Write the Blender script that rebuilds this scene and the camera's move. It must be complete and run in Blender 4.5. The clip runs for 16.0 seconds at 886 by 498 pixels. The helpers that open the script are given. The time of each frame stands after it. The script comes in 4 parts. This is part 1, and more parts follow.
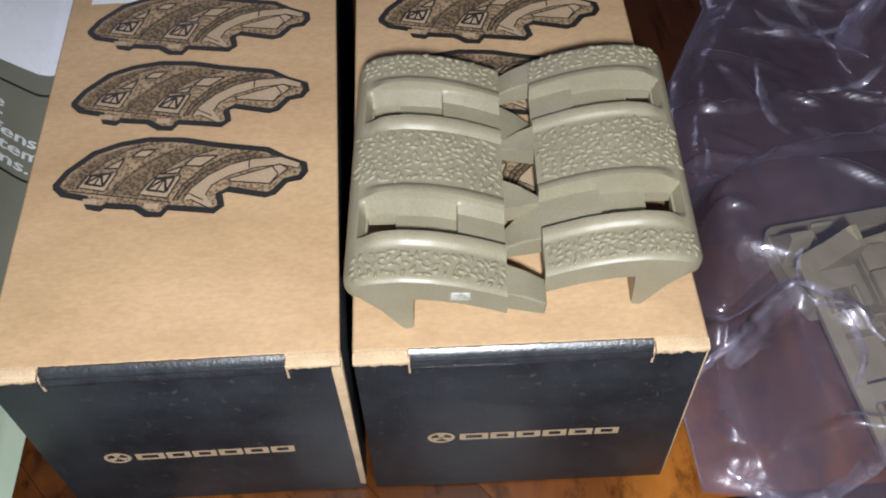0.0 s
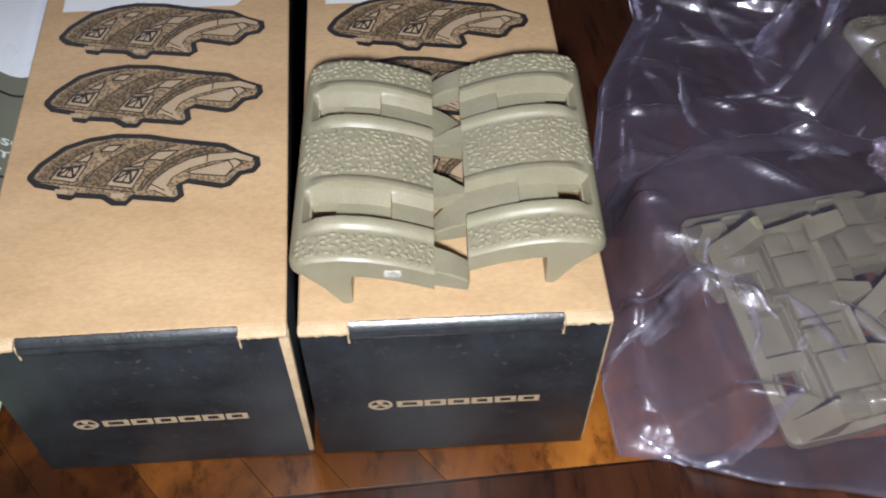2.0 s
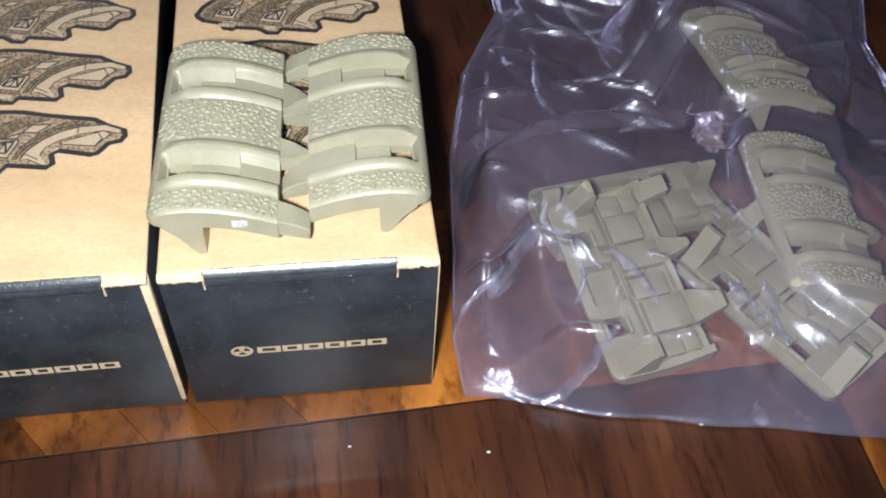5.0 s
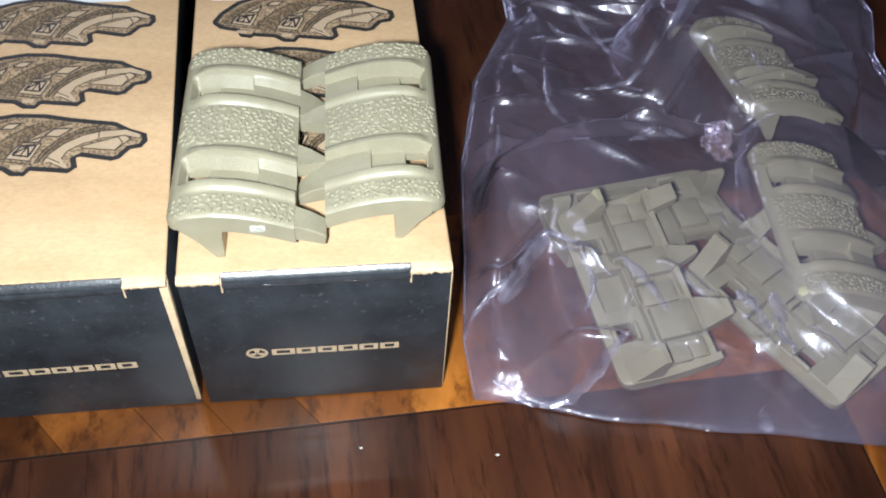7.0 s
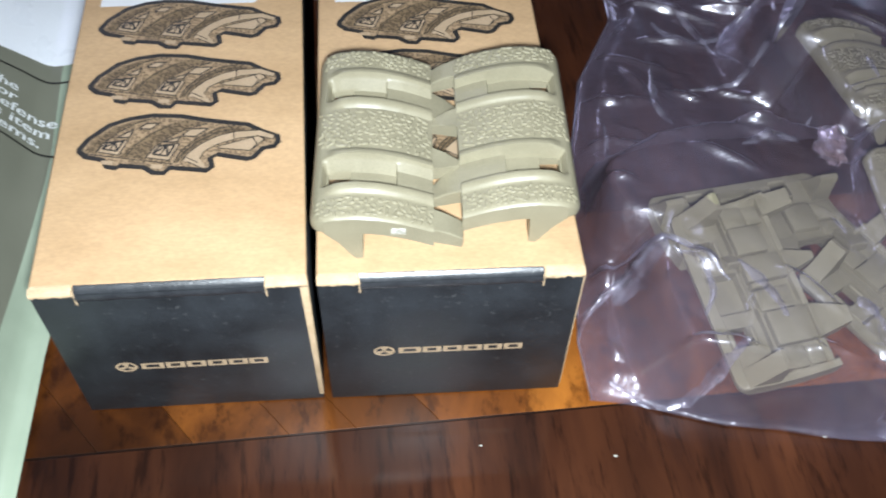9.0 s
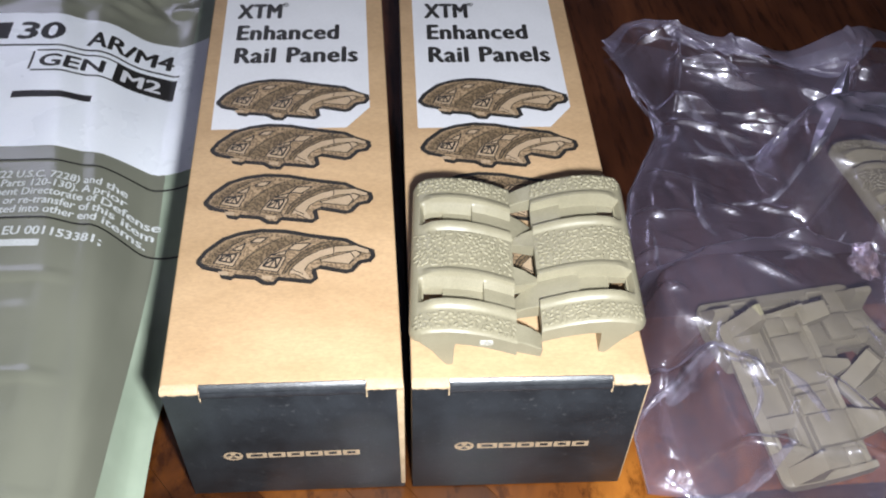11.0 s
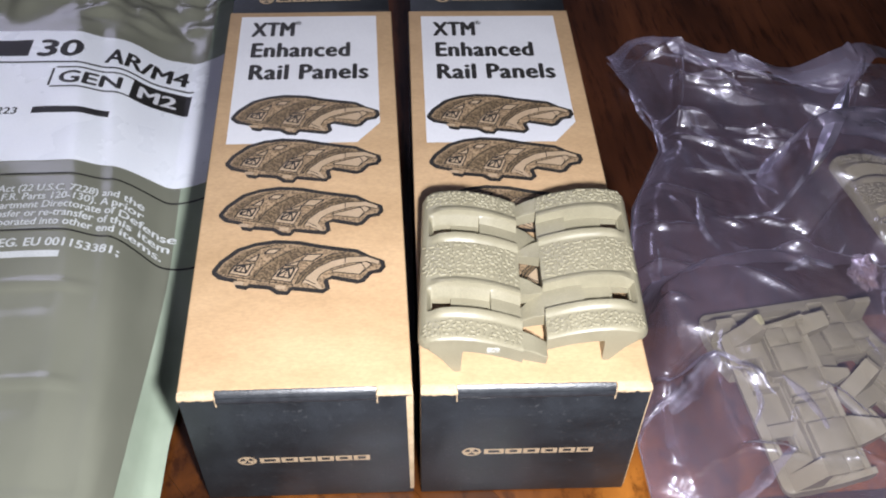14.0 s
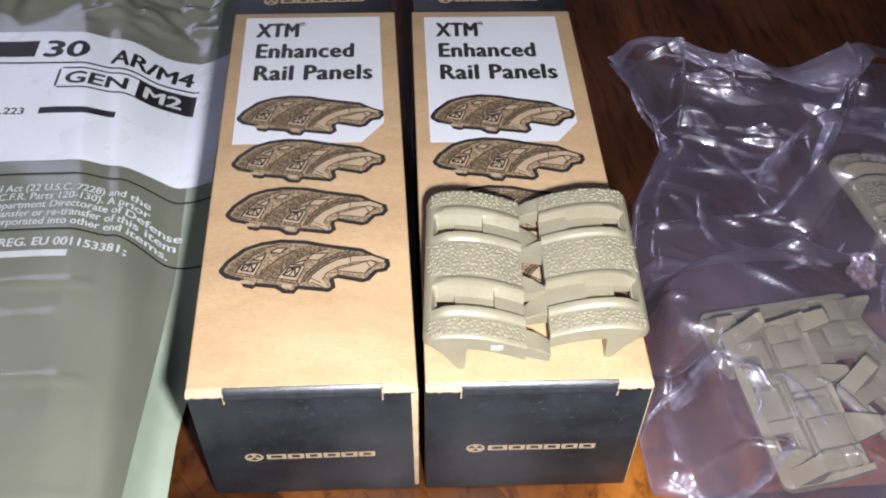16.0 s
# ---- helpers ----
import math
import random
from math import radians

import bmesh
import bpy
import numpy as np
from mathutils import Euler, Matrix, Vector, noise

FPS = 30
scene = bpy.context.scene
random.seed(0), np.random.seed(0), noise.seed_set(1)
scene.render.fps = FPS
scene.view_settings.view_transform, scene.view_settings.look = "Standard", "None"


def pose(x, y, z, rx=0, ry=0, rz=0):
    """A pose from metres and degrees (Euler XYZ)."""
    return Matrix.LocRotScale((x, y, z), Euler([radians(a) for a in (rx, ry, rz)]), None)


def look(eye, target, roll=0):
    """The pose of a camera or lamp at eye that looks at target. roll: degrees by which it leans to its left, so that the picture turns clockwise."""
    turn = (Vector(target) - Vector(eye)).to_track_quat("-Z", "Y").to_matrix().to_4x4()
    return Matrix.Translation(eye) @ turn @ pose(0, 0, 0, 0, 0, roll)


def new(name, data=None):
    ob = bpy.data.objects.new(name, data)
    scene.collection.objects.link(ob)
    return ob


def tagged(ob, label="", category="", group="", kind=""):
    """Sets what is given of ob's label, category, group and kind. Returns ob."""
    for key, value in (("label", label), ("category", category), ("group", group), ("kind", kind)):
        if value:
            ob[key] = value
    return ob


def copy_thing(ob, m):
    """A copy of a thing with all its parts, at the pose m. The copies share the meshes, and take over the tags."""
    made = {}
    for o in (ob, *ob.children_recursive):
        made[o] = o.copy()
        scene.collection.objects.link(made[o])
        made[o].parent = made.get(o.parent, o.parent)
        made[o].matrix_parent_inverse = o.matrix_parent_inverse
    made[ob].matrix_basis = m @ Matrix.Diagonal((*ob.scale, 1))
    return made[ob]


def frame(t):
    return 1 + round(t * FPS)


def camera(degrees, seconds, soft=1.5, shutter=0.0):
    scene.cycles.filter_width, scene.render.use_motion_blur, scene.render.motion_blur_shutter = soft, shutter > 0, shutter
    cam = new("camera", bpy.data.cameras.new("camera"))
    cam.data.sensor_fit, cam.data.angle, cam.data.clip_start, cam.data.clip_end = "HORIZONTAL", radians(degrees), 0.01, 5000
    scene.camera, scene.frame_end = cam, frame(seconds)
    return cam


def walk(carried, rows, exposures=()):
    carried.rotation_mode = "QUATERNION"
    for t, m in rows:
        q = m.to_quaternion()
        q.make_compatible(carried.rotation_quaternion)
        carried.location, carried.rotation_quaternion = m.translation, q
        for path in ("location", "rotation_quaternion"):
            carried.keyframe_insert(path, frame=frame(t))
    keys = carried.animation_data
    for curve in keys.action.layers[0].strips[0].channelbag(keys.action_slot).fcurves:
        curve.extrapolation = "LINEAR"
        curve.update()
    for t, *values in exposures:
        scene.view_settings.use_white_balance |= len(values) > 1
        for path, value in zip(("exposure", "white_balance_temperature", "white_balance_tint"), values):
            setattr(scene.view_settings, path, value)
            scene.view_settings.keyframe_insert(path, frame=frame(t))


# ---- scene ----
# Lengths below are in millimetres and are turned into metres by MM.
MM = 0.001
cam = camera(49.8, 16.0, soft=2.0, shutter=0.4)
PATH = [
    (0, (11.27, -65.62, 151.25), (12.58, -5.41, 71.41), -2.04),
    (0.5, (11.19, -66.47, 151.58), (12.04, -6.37, 71.66), -2.29),
    (1, (11.61, -67.71, 154.25), (12.48, -7.39, 74.50), -2.22),
    (1.5, (12.16, -69.64, 157.38), (14.61, -9.73, 77.36), -0.81),
    (2, (16.04, -78.38, 162.55), (20.54, -17.96, 82.99), 0.44),
    (2.5, (21.35, -87.02, 167.88), (28.04, -26.55, 88.51), 1.94),
    (3, (28.45, -95.38, 170.62), (39.42, -34.71, 91.89), 4.45),
    (3.5, (32.37, -99.24, 171.81), (44.34, -38.53, 93.25), 4.62),
    (4, (32.86, -99.60, 171.23), (44.53, -38.66, 92.80), 4.45),
    (4.2, (31.70, -99.40, 171.16), (42.77, -38.52, 92.61), 3.90),
    (6.5, (28.76, -100.15, 173.49), (40.48, -38.93, 95.29), 4.87),
    (7, (28.16, -100.55, 174.34), (38.92, -39.42, 95.93), 4.35),
    (7.5, (27.95, -100.91, 173.78), (39.33, -39.76, 95.48), 4.82),
    (8, (26.92, -100.88, 174.45), (37.67, -39.75, 96.05), 4.39),
    (8.5, (23.10, -101.86, 175.29), (31.48, -40.50, 96.77), 2.68),
    (9, (11.75, -98.44, 177.49), (18.18, -37.91, 98.16), 2.21),
    (9.5, (7.31, -99.01, 181.23), (11.05, -38.03, 102.07), 0.84),
    (10, (1.91, -99.77, 185.46), (6.67, -36.97, 107.78), 1.89),
    (10.2, (0.20, -101.60, 189.70), (5.20, -37.85, 112.80), 1.95),
    (12.3, (-3.13, -107.28, 203.58), (1.28, -39.87, 129.86), 1.49),
    (12.5, (-2.84, -107.77, 203.99), (1.48, -40.37, 130.25), 1.34),
    (13, (-3.15, -109.49, 204.45), (1.34, -42.09, 130.72), 1.52),
    (13.5, (-2.74, -110.00, 204.68), (1.53, -42.57, 130.96), 1.39),
    (14, (-2.75, -110.26, 204.08), (1.43, -42.80, 130.38), 1.33),
    (14.5, (-2.77, -110.52, 204.47), (1.42, -43.20, 130.65), 1.34),
    (15, (-2.70, -110.51, 205.15), (1.38, -43.18, 131.33), 1.12),
    (15.5, (-3.47, -111.60, 205.84), (0.40, -44.24, 132.04), 1.16),
    (16, (-3.70, -111.88, 206.35), (0.44, -44.60, 132.49), 1.26),
]
walk(cam, [(t, look(Vector(eye) * MM, Vector(aim) * MM, roll)) for t, eye, aim, roll in PATH],
     [(0.0, -0.42, 6500, 10), (1.5, -0.36, 6500, 9), (2.0, -0.30, 6500, 9), (2.5, -0.04, 6500, 7), (3.5, 0.28, 6300, 5), (7.0, 0.30, 6200, 3), (9.0, 0.26, 6250, 3), (10.2, 0.26, 6450, 5), (12.5, 0.30, 6550, 12), (16.0, 0.30, 6550, 12)])

# ---------------------------------------------------------------- light
world = bpy.data.worlds.new("world")
scene.world = world
world.use_nodes = True
world.node_tree.nodes["Background"].inputs["Color"].default_value = (0.05, 0.055, 0.07, 1)
world.node_tree.nodes["Background"].inputs["Strength"].default_value = 0.3


def lamp(name, kind, power, colour, place, target, size):
    data = bpy.data.lights.new(name, kind)
    data.energy, data.color = power, colour
    if kind == "AREA":
        data.shape, data.size = "DISK", size * MM
    else:
        data.shadow_soft_size = size * MM
    ob = new(name, data)
    ob.matrix_world = look(Vector(place) * MM, Vector(target) * MM)
    return ob


lamp("phone_light", "POINT", 3.3, (0.95, 0.985, 1.05), (13, -109, 177), (22, 30, 30), 6)
lamp("window_light", "AREA", 8.0, (0.70, 0.70, 1.0), (-650, 1960, 1250), (60, 60, 0), 1100)


# ---------------------------------------------------------------- materials
def shader(name):
    m = bpy.data.materials.new(name)
    m.use_nodes = True
    n = m.node_tree.nodes
    return m, n, m.node_tree.links, n["Principled BSDF"]


def node(n, kind, **values):
    made = n.new(kind)
    for key, value in values.items():
        made.inputs[key].default_value = value
    return made


def coords(n, l, scale=(1, 1, 1)):
    tex = n.new("ShaderNodeTexCoord")
    mapping = n.new("ShaderNodeMapping")
    mapping.inputs["Scale"].default_value = scale
    l.new(tex.outputs["Object"], mapping.inputs["Vector"])
    return mapping.outputs["Vector"]


def ramp(n, l, source, stops):
    r = n.new("ShaderNodeValToRGB")
    while len(r.color_ramp.elements) < len(stops):
        r.color_ramp.elements.new(0.5)
    for e, (at, colour) in zip(r.color_ramp.elements, stops):
        e.position, e.color = at, (*colour, 1)
    l.new(source, r.inputs["Fac"])
    return r.outputs["Color"]


def mix(n, l, a, b, fac, kind="MULTIPLY"):
    x = n.new("ShaderNodeMixRGB")
    x.blend_type = kind
    for key, value in (("Color1", a), ("Color2", b), ("Fac", fac)):
        if isinstance(value, (int, float)):
            x.inputs[key].default_value = value
        elif isinstance(value, tuple):
            x.inputs[key].default_value = (*value, 1)
        else:
            l.new(value, x.inputs[key])
    return x.outputs["Color"]


def bump(n, l, b, height, strength, metres):
    x = node(n, "ShaderNodeBump", Strength=strength, Distance=metres)
    l.new(height, x.inputs["Height"])
    l.new(x.outputs["Normal"], b.inputs["Normal"])


def mottled(name, dark, light, size_mm, rough, grain_mm=0.3, relief=0.03, stretch=(1, 1, 1), rough_span=0.1, specular=0.5, speck=0.8, fleck=0.0):
    """A surface with soft patches and fine grain, in real-world size."""
    m, n, l, b = shader(name)
    v = coords(n, l, stretch)
    big = node(n, "ShaderNodeTexNoise", Scale=1000 / size_mm, Detail=4, Roughness=0.6)
    fine = node(n, "ShaderNodeTexNoise", Scale=1000 / grain_mm, Detail=3, Roughness=0.6)
    l.new(v, big.inputs["Vector"]), l.new(v, fine.inputs["Vector"])
    base = ramp(n, l, big.outputs["Fac"], [(0.3, dark), (0.72, light)])
    if fleck:
        spots = node(n, "ShaderNodeTexNoise", Scale=900, Detail=2, Roughness=0.5)
        l.new(v, spots.inputs["Vector"])
        base = mix(n, l, base, ramp(n, l, spots.outputs["Fac"], [(0.64, (0, 0, 0)), (0.80, (fleck, fleck, fleck))]), 1.0, "ADD")
    tone = ramp(n, l, fine.outputs["Fac"], [(0.30, (0.70, 0.70, 0.70)), (0.64, (1, 1, 1))])
    l.new(mix(n, l, base, tone, speck), b.inputs["Base Color"])
    r = n.new("ShaderNodeMapRange")
    r.inputs["To Min"].default_value, r.inputs["To Max"].default_value = rough - rough_span, rough + rough_span
    l.new(big.outputs["Fac"], r.inputs["Value"]), l.new(r.outputs["Result"], b.inputs["Roughness"])
    b.inputs["Specular IOR Level"].default_value = specular
    bump(n, l, b, fine.outputs["Fac"], 0.6, relief * MM)
    return m


KRAFT = mottled("kraft_board", (0.47, 0.305, 0.162), (0.60, 0.40, 0.225), 14, 0.62, 0.5, 0.03, (0.45, 1, 1), speck=0.5)
KRAFT_EDGE = mottled("kraft_cut_edge", (0.56, 0.40, 0.24), (0.70, 0.52, 0.33), 3, 0.85, 0.25, 0.06)
BLACK_BOARD = mottled("black_printed_board", (0.009, 0.0105, 0.013), (0.028, 0.033, 0.040), 13, 0.48, 0.5, 0.09, specular=0.65, fleck=0.045)
FOLD_BOARD = mottled("black_creased_board", (0.020, 0.022, 0.027), (0.04, 0.044, 0.05), 4, 0.33, 0.5, 0.10, specular=0.9)
INK = mottled("black_ink", (0.016, 0.015, 0.014), (0.026, 0.024, 0.022), 5, 0.5, 0.3, 0.01)
KRAFT_INK = mottled("tan_print", (0.44, 0.32, 0.20), (0.52, 0.38, 0.25), 4, 0.55, 0.3, 0.01)
LABEL_WHITE = mottled("white_print", (0.66, 0.66, 0.69), (0.72, 0.72, 0.75), 18, 0.5, 0.4, 0.01, speck=0.2)
PANEL = mottled("tan_polymer", (0.272, 0.245, 0.166), (0.325, 0.293, 0.202), 7, 0.42, 0.22, 0.014, specular=0.5)
MARK = mottled("pale_scuff", (0.34, 0.32, 0.26), (0.66, 0.65, 0.60), 1, 0.7, 0.3, 0.03)
POUCH_WHITE = mottled("white_pouch_print", (0.86, 0.89, 0.95), (0.92, 0.94, 0.98), 30, 0.28, 0.5, 0.01, specular=0.6, speck=0.15)
WALL = mottled("wall_paint", (0.46, 0.44, 0.47), (0.54, 0.52, 0.55), 300, 0.8, 8, 0.3)
WHITE_INK = mottled("white_ink", (0.68, 0.70, 0.70), (0.74, 0.76, 0.76), 3, 0.4, 0.4, 0.01)


def art_ink(name, dark, light):
    """Brown halftone print: fine dark lines over kraft."""
    m, n, l, b = shader(name)
    v = coords(n, l, (1, 1, 1))
    w = node(n, "ShaderNodeTexVoronoi", Scale=1900)
    big = node(n, "ShaderNodeTexNoise", Scale=160, Detail=3)
    l.new(v, w.inputs["Vector"]), l.new(v, big.inputs["Vector"])
    dots = ramp(n, l, w.outputs["Distance"], [(0.25, dark), (0.66, light)])
    tone = ramp(n, l, big.outputs["Fac"], [(0.3, (0.7, 0.7, 0.7)), (0.7, (1, 1, 1))])
    l.new(mix(n, l, dots, tone, 1.0), b.inputs["Base Color"])
    b.inputs["Roughness"].default_value = 0.55
    return m


HALFTONE = art_ink("brown_halftone_print", (0.060, 0.040, 0.022), (0.24, 0.165, 0.092))
PALE_TONE = art_ink("light_brown_halftone_print", (0.13, 0.088, 0.05), (0.42, 0.29, 0.17))


def pouch_plastic():
    """Olive translucent film, slightly cloudy and glossy."""
    m, n, l, b = shader("olive_plastic_film")
    v = coords(n, l)
    big = node(n, "ShaderNodeTexNoise", Scale=18, Detail=4)
    fine = node(n, "ShaderNodeTexNoise", Scale=240, Detail=4)
    l.new(v, big.inputs["Vector"]), l.new(v, fine.inputs["Vector"])
    l.new(ramp(n, l, big.outputs["Fac"], [(0.3, (0.165, 0.168, 0.128)), (0.7, (0.225, 0.225, 0.175))]), b.inputs["Base Color"])
    b.inputs["Roughness"].default_value = 0.30
    b.inputs["Coat Weight"].default_value = 0.6
    b.inputs["Coat Roughness"].default_value = 0.12
    bump(n, l, b, fine.outputs["Fac"], 0.35, 0.12 * MM)
    return m


OLIVE = pouch_plastic()


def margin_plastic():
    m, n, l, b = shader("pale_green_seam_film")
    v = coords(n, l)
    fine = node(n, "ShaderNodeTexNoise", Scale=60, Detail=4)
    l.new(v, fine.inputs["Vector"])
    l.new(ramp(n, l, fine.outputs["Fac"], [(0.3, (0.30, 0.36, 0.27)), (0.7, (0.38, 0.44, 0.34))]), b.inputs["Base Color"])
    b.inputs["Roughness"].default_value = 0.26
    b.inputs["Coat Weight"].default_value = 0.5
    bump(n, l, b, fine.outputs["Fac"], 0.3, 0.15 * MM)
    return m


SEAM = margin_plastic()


def clear_film(name, thin, thick, milk_and_sheen=(0.60, 0.56, 0.80), patch=26):
    """Thin clear bag film: mostly see-through, a faint cloudiness with reflected sheen painted in, and gloss that
    grows at grazing angles.
    """
    m = bpy.data.materials.new(name)
    m.use_nodes = True
    n, l = m.node_tree.nodes, m.node_tree.links
    n.remove(n["Principled BSDF"])
    out = n["Material Output"]
    v = coords(n, l)
    fine = node(n, "ShaderNodeTexNoise", Scale=95, Detail=5, Roughness=0.55)
    big = node(n, "ShaderNodeTexNoise", Scale=patch, Detail=3)
    l.new(v, fine.inputs["Vector"]), l.new(v, big.inputs["Vector"])
    facets = []
    for scale, jitter in ((70, 0.012), (190, 0.006)):
        shift = n.new("ShaderNodeVectorMath")
        shift.operation = "SCALE"
        shift.inputs["Scale"].default_value = jitter
        l.new(fine.outputs["Color"], shift.inputs[0])
        moved = n.new("ShaderNodeVectorMath")
        l.new(v, moved.inputs[0]), l.new(shift.outputs[0], moved.inputs[1])
        cell = node(n, "ShaderNodeTexVoronoi", Scale=scale)
        l.new(moved.outputs[0], cell.inputs["Vector"])
        facets.append(cell.outputs["Distance"])
    coarse = node(n, "ShaderNodeBump", Strength=0.28, Distance=2.4 * MM)
    l.new(facets[0], coarse.inputs["Height"])
    relief = node(n, "ShaderNodeBump", Strength=0.4, Distance=0.5 * MM)
    l.new(facets[1], relief.inputs["Height"])
    l.new(coarse.outputs["Normal"], relief.inputs["Normal"])
    clear = node(n, "ShaderNodeBsdfTransparent", Color=(0.72, 0.69, 0.72, 1))
    milk_sheen = node(n, "ShaderNodeBsdfDiffuse", Color=(*milk_and_sheen, 1))
    gloss = node(n, "ShaderNodeBsdfGlossy", Color=(0.95, 0.94, 1.0, 1), Roughness=0.07)
    soft = node(n, "ShaderNodeBsdfGlossy", Color=(0.90, 0.88, 1.0, 1), Roughness=0.36)
    sheen = n.new("ShaderNodeMixShader")
    sheen.inputs["Fac"].default_value = 0.4
    l.new(gloss.outputs[0], sheen.inputs[1]), l.new(soft.outputs[0], sheen.inputs[2])
    fresnel = node(n, "ShaderNodeFresnel", IOR=1.42)
    for one in (gloss, soft, fresnel):
        l.new(relief.outputs["Normal"], one.inputs["Normal"])
    haze = n.new("ShaderNodeMapRange")
    haze.inputs["From Min"].default_value, haze.inputs["From Max"].default_value = 0.3, 0.75
    haze.inputs["To Min"].default_value, haze.inputs["To Max"].default_value = thin, thick
    l.new(big.outputs["Fac"], haze.inputs["Value"])
    a, c = n.new("ShaderNodeMixShader"), n.new("ShaderNodeMixShader")
    l.new(haze.outputs["Result"], a.inputs["Fac"])
    l.new(clear.outputs[0], a.inputs[1]), l.new(milk_sheen.outputs[0], a.inputs[2])
    boost = node(n, "ShaderNodeMath")
    boost.operation, boost.inputs[1].default_value = "MULTIPLY", 4.0
    l.new(fresnel.outputs[0], boost.inputs[0]), l.new(boost.outputs[0], c.inputs["Fac"])
    l.new(a.outputs[0], c.inputs[1]), l.new(sheen.outputs[0], c.inputs[2])
    l.new(c.outputs[0], out.inputs["Surface"])
    return m


# the diffuse share of both films partly paints in reflected room light
FILM = clear_film("clear_bag_film", 0.022, 0.08)
MOUTH_FILM = clear_film("doubled_mouth_film", 0.08, 0.26)
# pale colour paints in the highlights along folds and edges
CREASE_FILM = clear_film("crease_highlight_film", 0.0, 0.2, (0.70, 0.68, 0.86), 210)
# the copper tint paints a reflection into the clear tuft
TUFT_FILM = clear_film("tuft_film_copper_reflection", 0.05, 0.3, (0.72, 0.46, 0.40))


def wood(name, dark, mid, light, along, rough=0.22):
    """Polished wood with long grain; along scales the grain on each axis."""
    m, n, l, b = shader(name)
    v = coords(n, l, along)
    flow = node(n, "ShaderNodeTexNoise", Scale=60, Detail=6, Roughness=0.62, Distortion=0.6)
    pores = node(n, "ShaderNodeTexNoise", Scale=420, Detail=4, Roughness=0.7)
    l.new(v, flow.inputs["Vector"]), l.new(v, pores.inputs["Vector"])
    cloud = node(n, "ShaderNodeTexNoise", Scale=14, Detail=3)
    l.new(coords(n, l), cloud.inputs["Vector"])
    base = ramp(n, l, flow.outputs["Fac"], [(0.28, dark), (0.5, mid), (0.74, light)])
    pore = ramp(n, l, pores.outputs["Fac"], [(0.37, (0.26, 0.22, 0.20)), (0.48, (1, 1, 1))])
    tone = ramp(n, l, cloud.outputs["Fac"], [(0.32, (0.45, 0.42, 0.40)), (0.66, (1.1, 1.1, 1.1))])
    l.new(mix(n, l, mix(n, l, base, pore, 0.7), tone, 1.0), b.inputs["Base Color"])
    b.inputs["Roughness"].default_value = 0.42
    b.inputs["Specular IOR Level"].default_value = 0.15
    b.inputs["Coat Weight"].default_value = 0.65
    b.inputs["Coat Roughness"].default_value = rough
    bump(n, l, b, pores.outputs["Fac"], 0.12, 0.05 * MM)
    return m


MAHOGANY = wood("dark_mahogany", (0.016, 0.0052, 0.0028), (0.042, 0.0135, 0.006), (0.085, 0.028, 0.011), (1.0, 0.12, 1.0), 0.10)
OUTER = wood("red_mahogany_edge", (0.030, 0.010, 0.005), (0.075, 0.024, 0.010), (0.14, 0.046, 0.018), (1.0, 0.12, 1.0), 0.10)
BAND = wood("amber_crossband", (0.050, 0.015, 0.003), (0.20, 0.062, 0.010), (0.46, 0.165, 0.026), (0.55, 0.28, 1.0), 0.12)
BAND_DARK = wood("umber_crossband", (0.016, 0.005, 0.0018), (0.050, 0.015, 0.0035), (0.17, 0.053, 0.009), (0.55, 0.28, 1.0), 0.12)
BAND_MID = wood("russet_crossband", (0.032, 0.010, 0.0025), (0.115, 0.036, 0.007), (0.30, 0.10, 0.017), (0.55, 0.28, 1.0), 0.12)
DARK_LINE = wood("dark_stringing", (0.010, 0.005, 0.003), (0.018, 0.008, 0.005), (0.03, 0.013, 0.008), (0.3, 1, 1), 0.14)


# ---------------------------------------------------------------- mesh helpers
def mesh_of(name, verts, faces, materials, indices=None, smooth=None):
    """A mesh from points in millimetres."""
    me = bpy.data.meshes.new(name)
    me.from_pydata([(x * MM, y * MM, z * MM) for x, y, z in verts], [], faces)
    for m in materials if isinstance(materials, (list, tuple)) else [materials]:
        me.materials.append(m)
    if indices:
        me.polygons.foreach_set("material_index", indices)
    if smooth is not None:
        me.polygons.foreach_set("use_smooth", [True] * len(me.polygons))
        me.set_sharp_from_angle(angle=radians(smooth))
    me.update()
    return me


def bm_mesh(name, bm, material, smooth=None):
    """Turns a bmesh drawn in millimetres into a mesh."""
    bmesh.ops.scale(bm, vec=(MM, MM, MM), verts=bm.verts)
    bmesh.ops.recalc_face_normals(bm, faces=bm.faces)
    me = bpy.data.meshes.new(name)
    bm.to_mesh(me)
    bm.free()
    me.materials.append(material)
    if smooth is not None:
        me.polygons.foreach_set("use_smooth", [True] * len(me.polygons))
        me.set_sharp_from_angle(angle=radians(smooth))
    return me


def under(name, me, parent, label=""):
    """Links a mesh as one part under a thing or a part."""
    ob = new(name, me)
    ob.parent = parent
    return tagged(ob, label)


def thing(name, label, category, m=None, group="", kind=""):
    ob = tagged(new(name), label, category, group, kind)
    if m is not None:
        ob.matrix_world = m
    return ob


def slab(x0, x1, y0, y1, z0, z1, bevel=0.0, segments=2):
    bm = bmesh.new()
    bmesh.ops.create_cube(bm, size=1)
    for v in bm.verts:
        v.co = ((x0 + x1) / 2 + v.co.x * (x1 - x0), (y0 + y1) / 2 + v.co.y * (y1 - y0), (z0 + z1) / 2 + v.co.z * (z1 - z0))
    if bevel:
        bmesh.ops.bevel(bm, geom=bm.edges[:], offset=bevel, segments=segments, profile=0.5, affect="EDGES")
    return bm


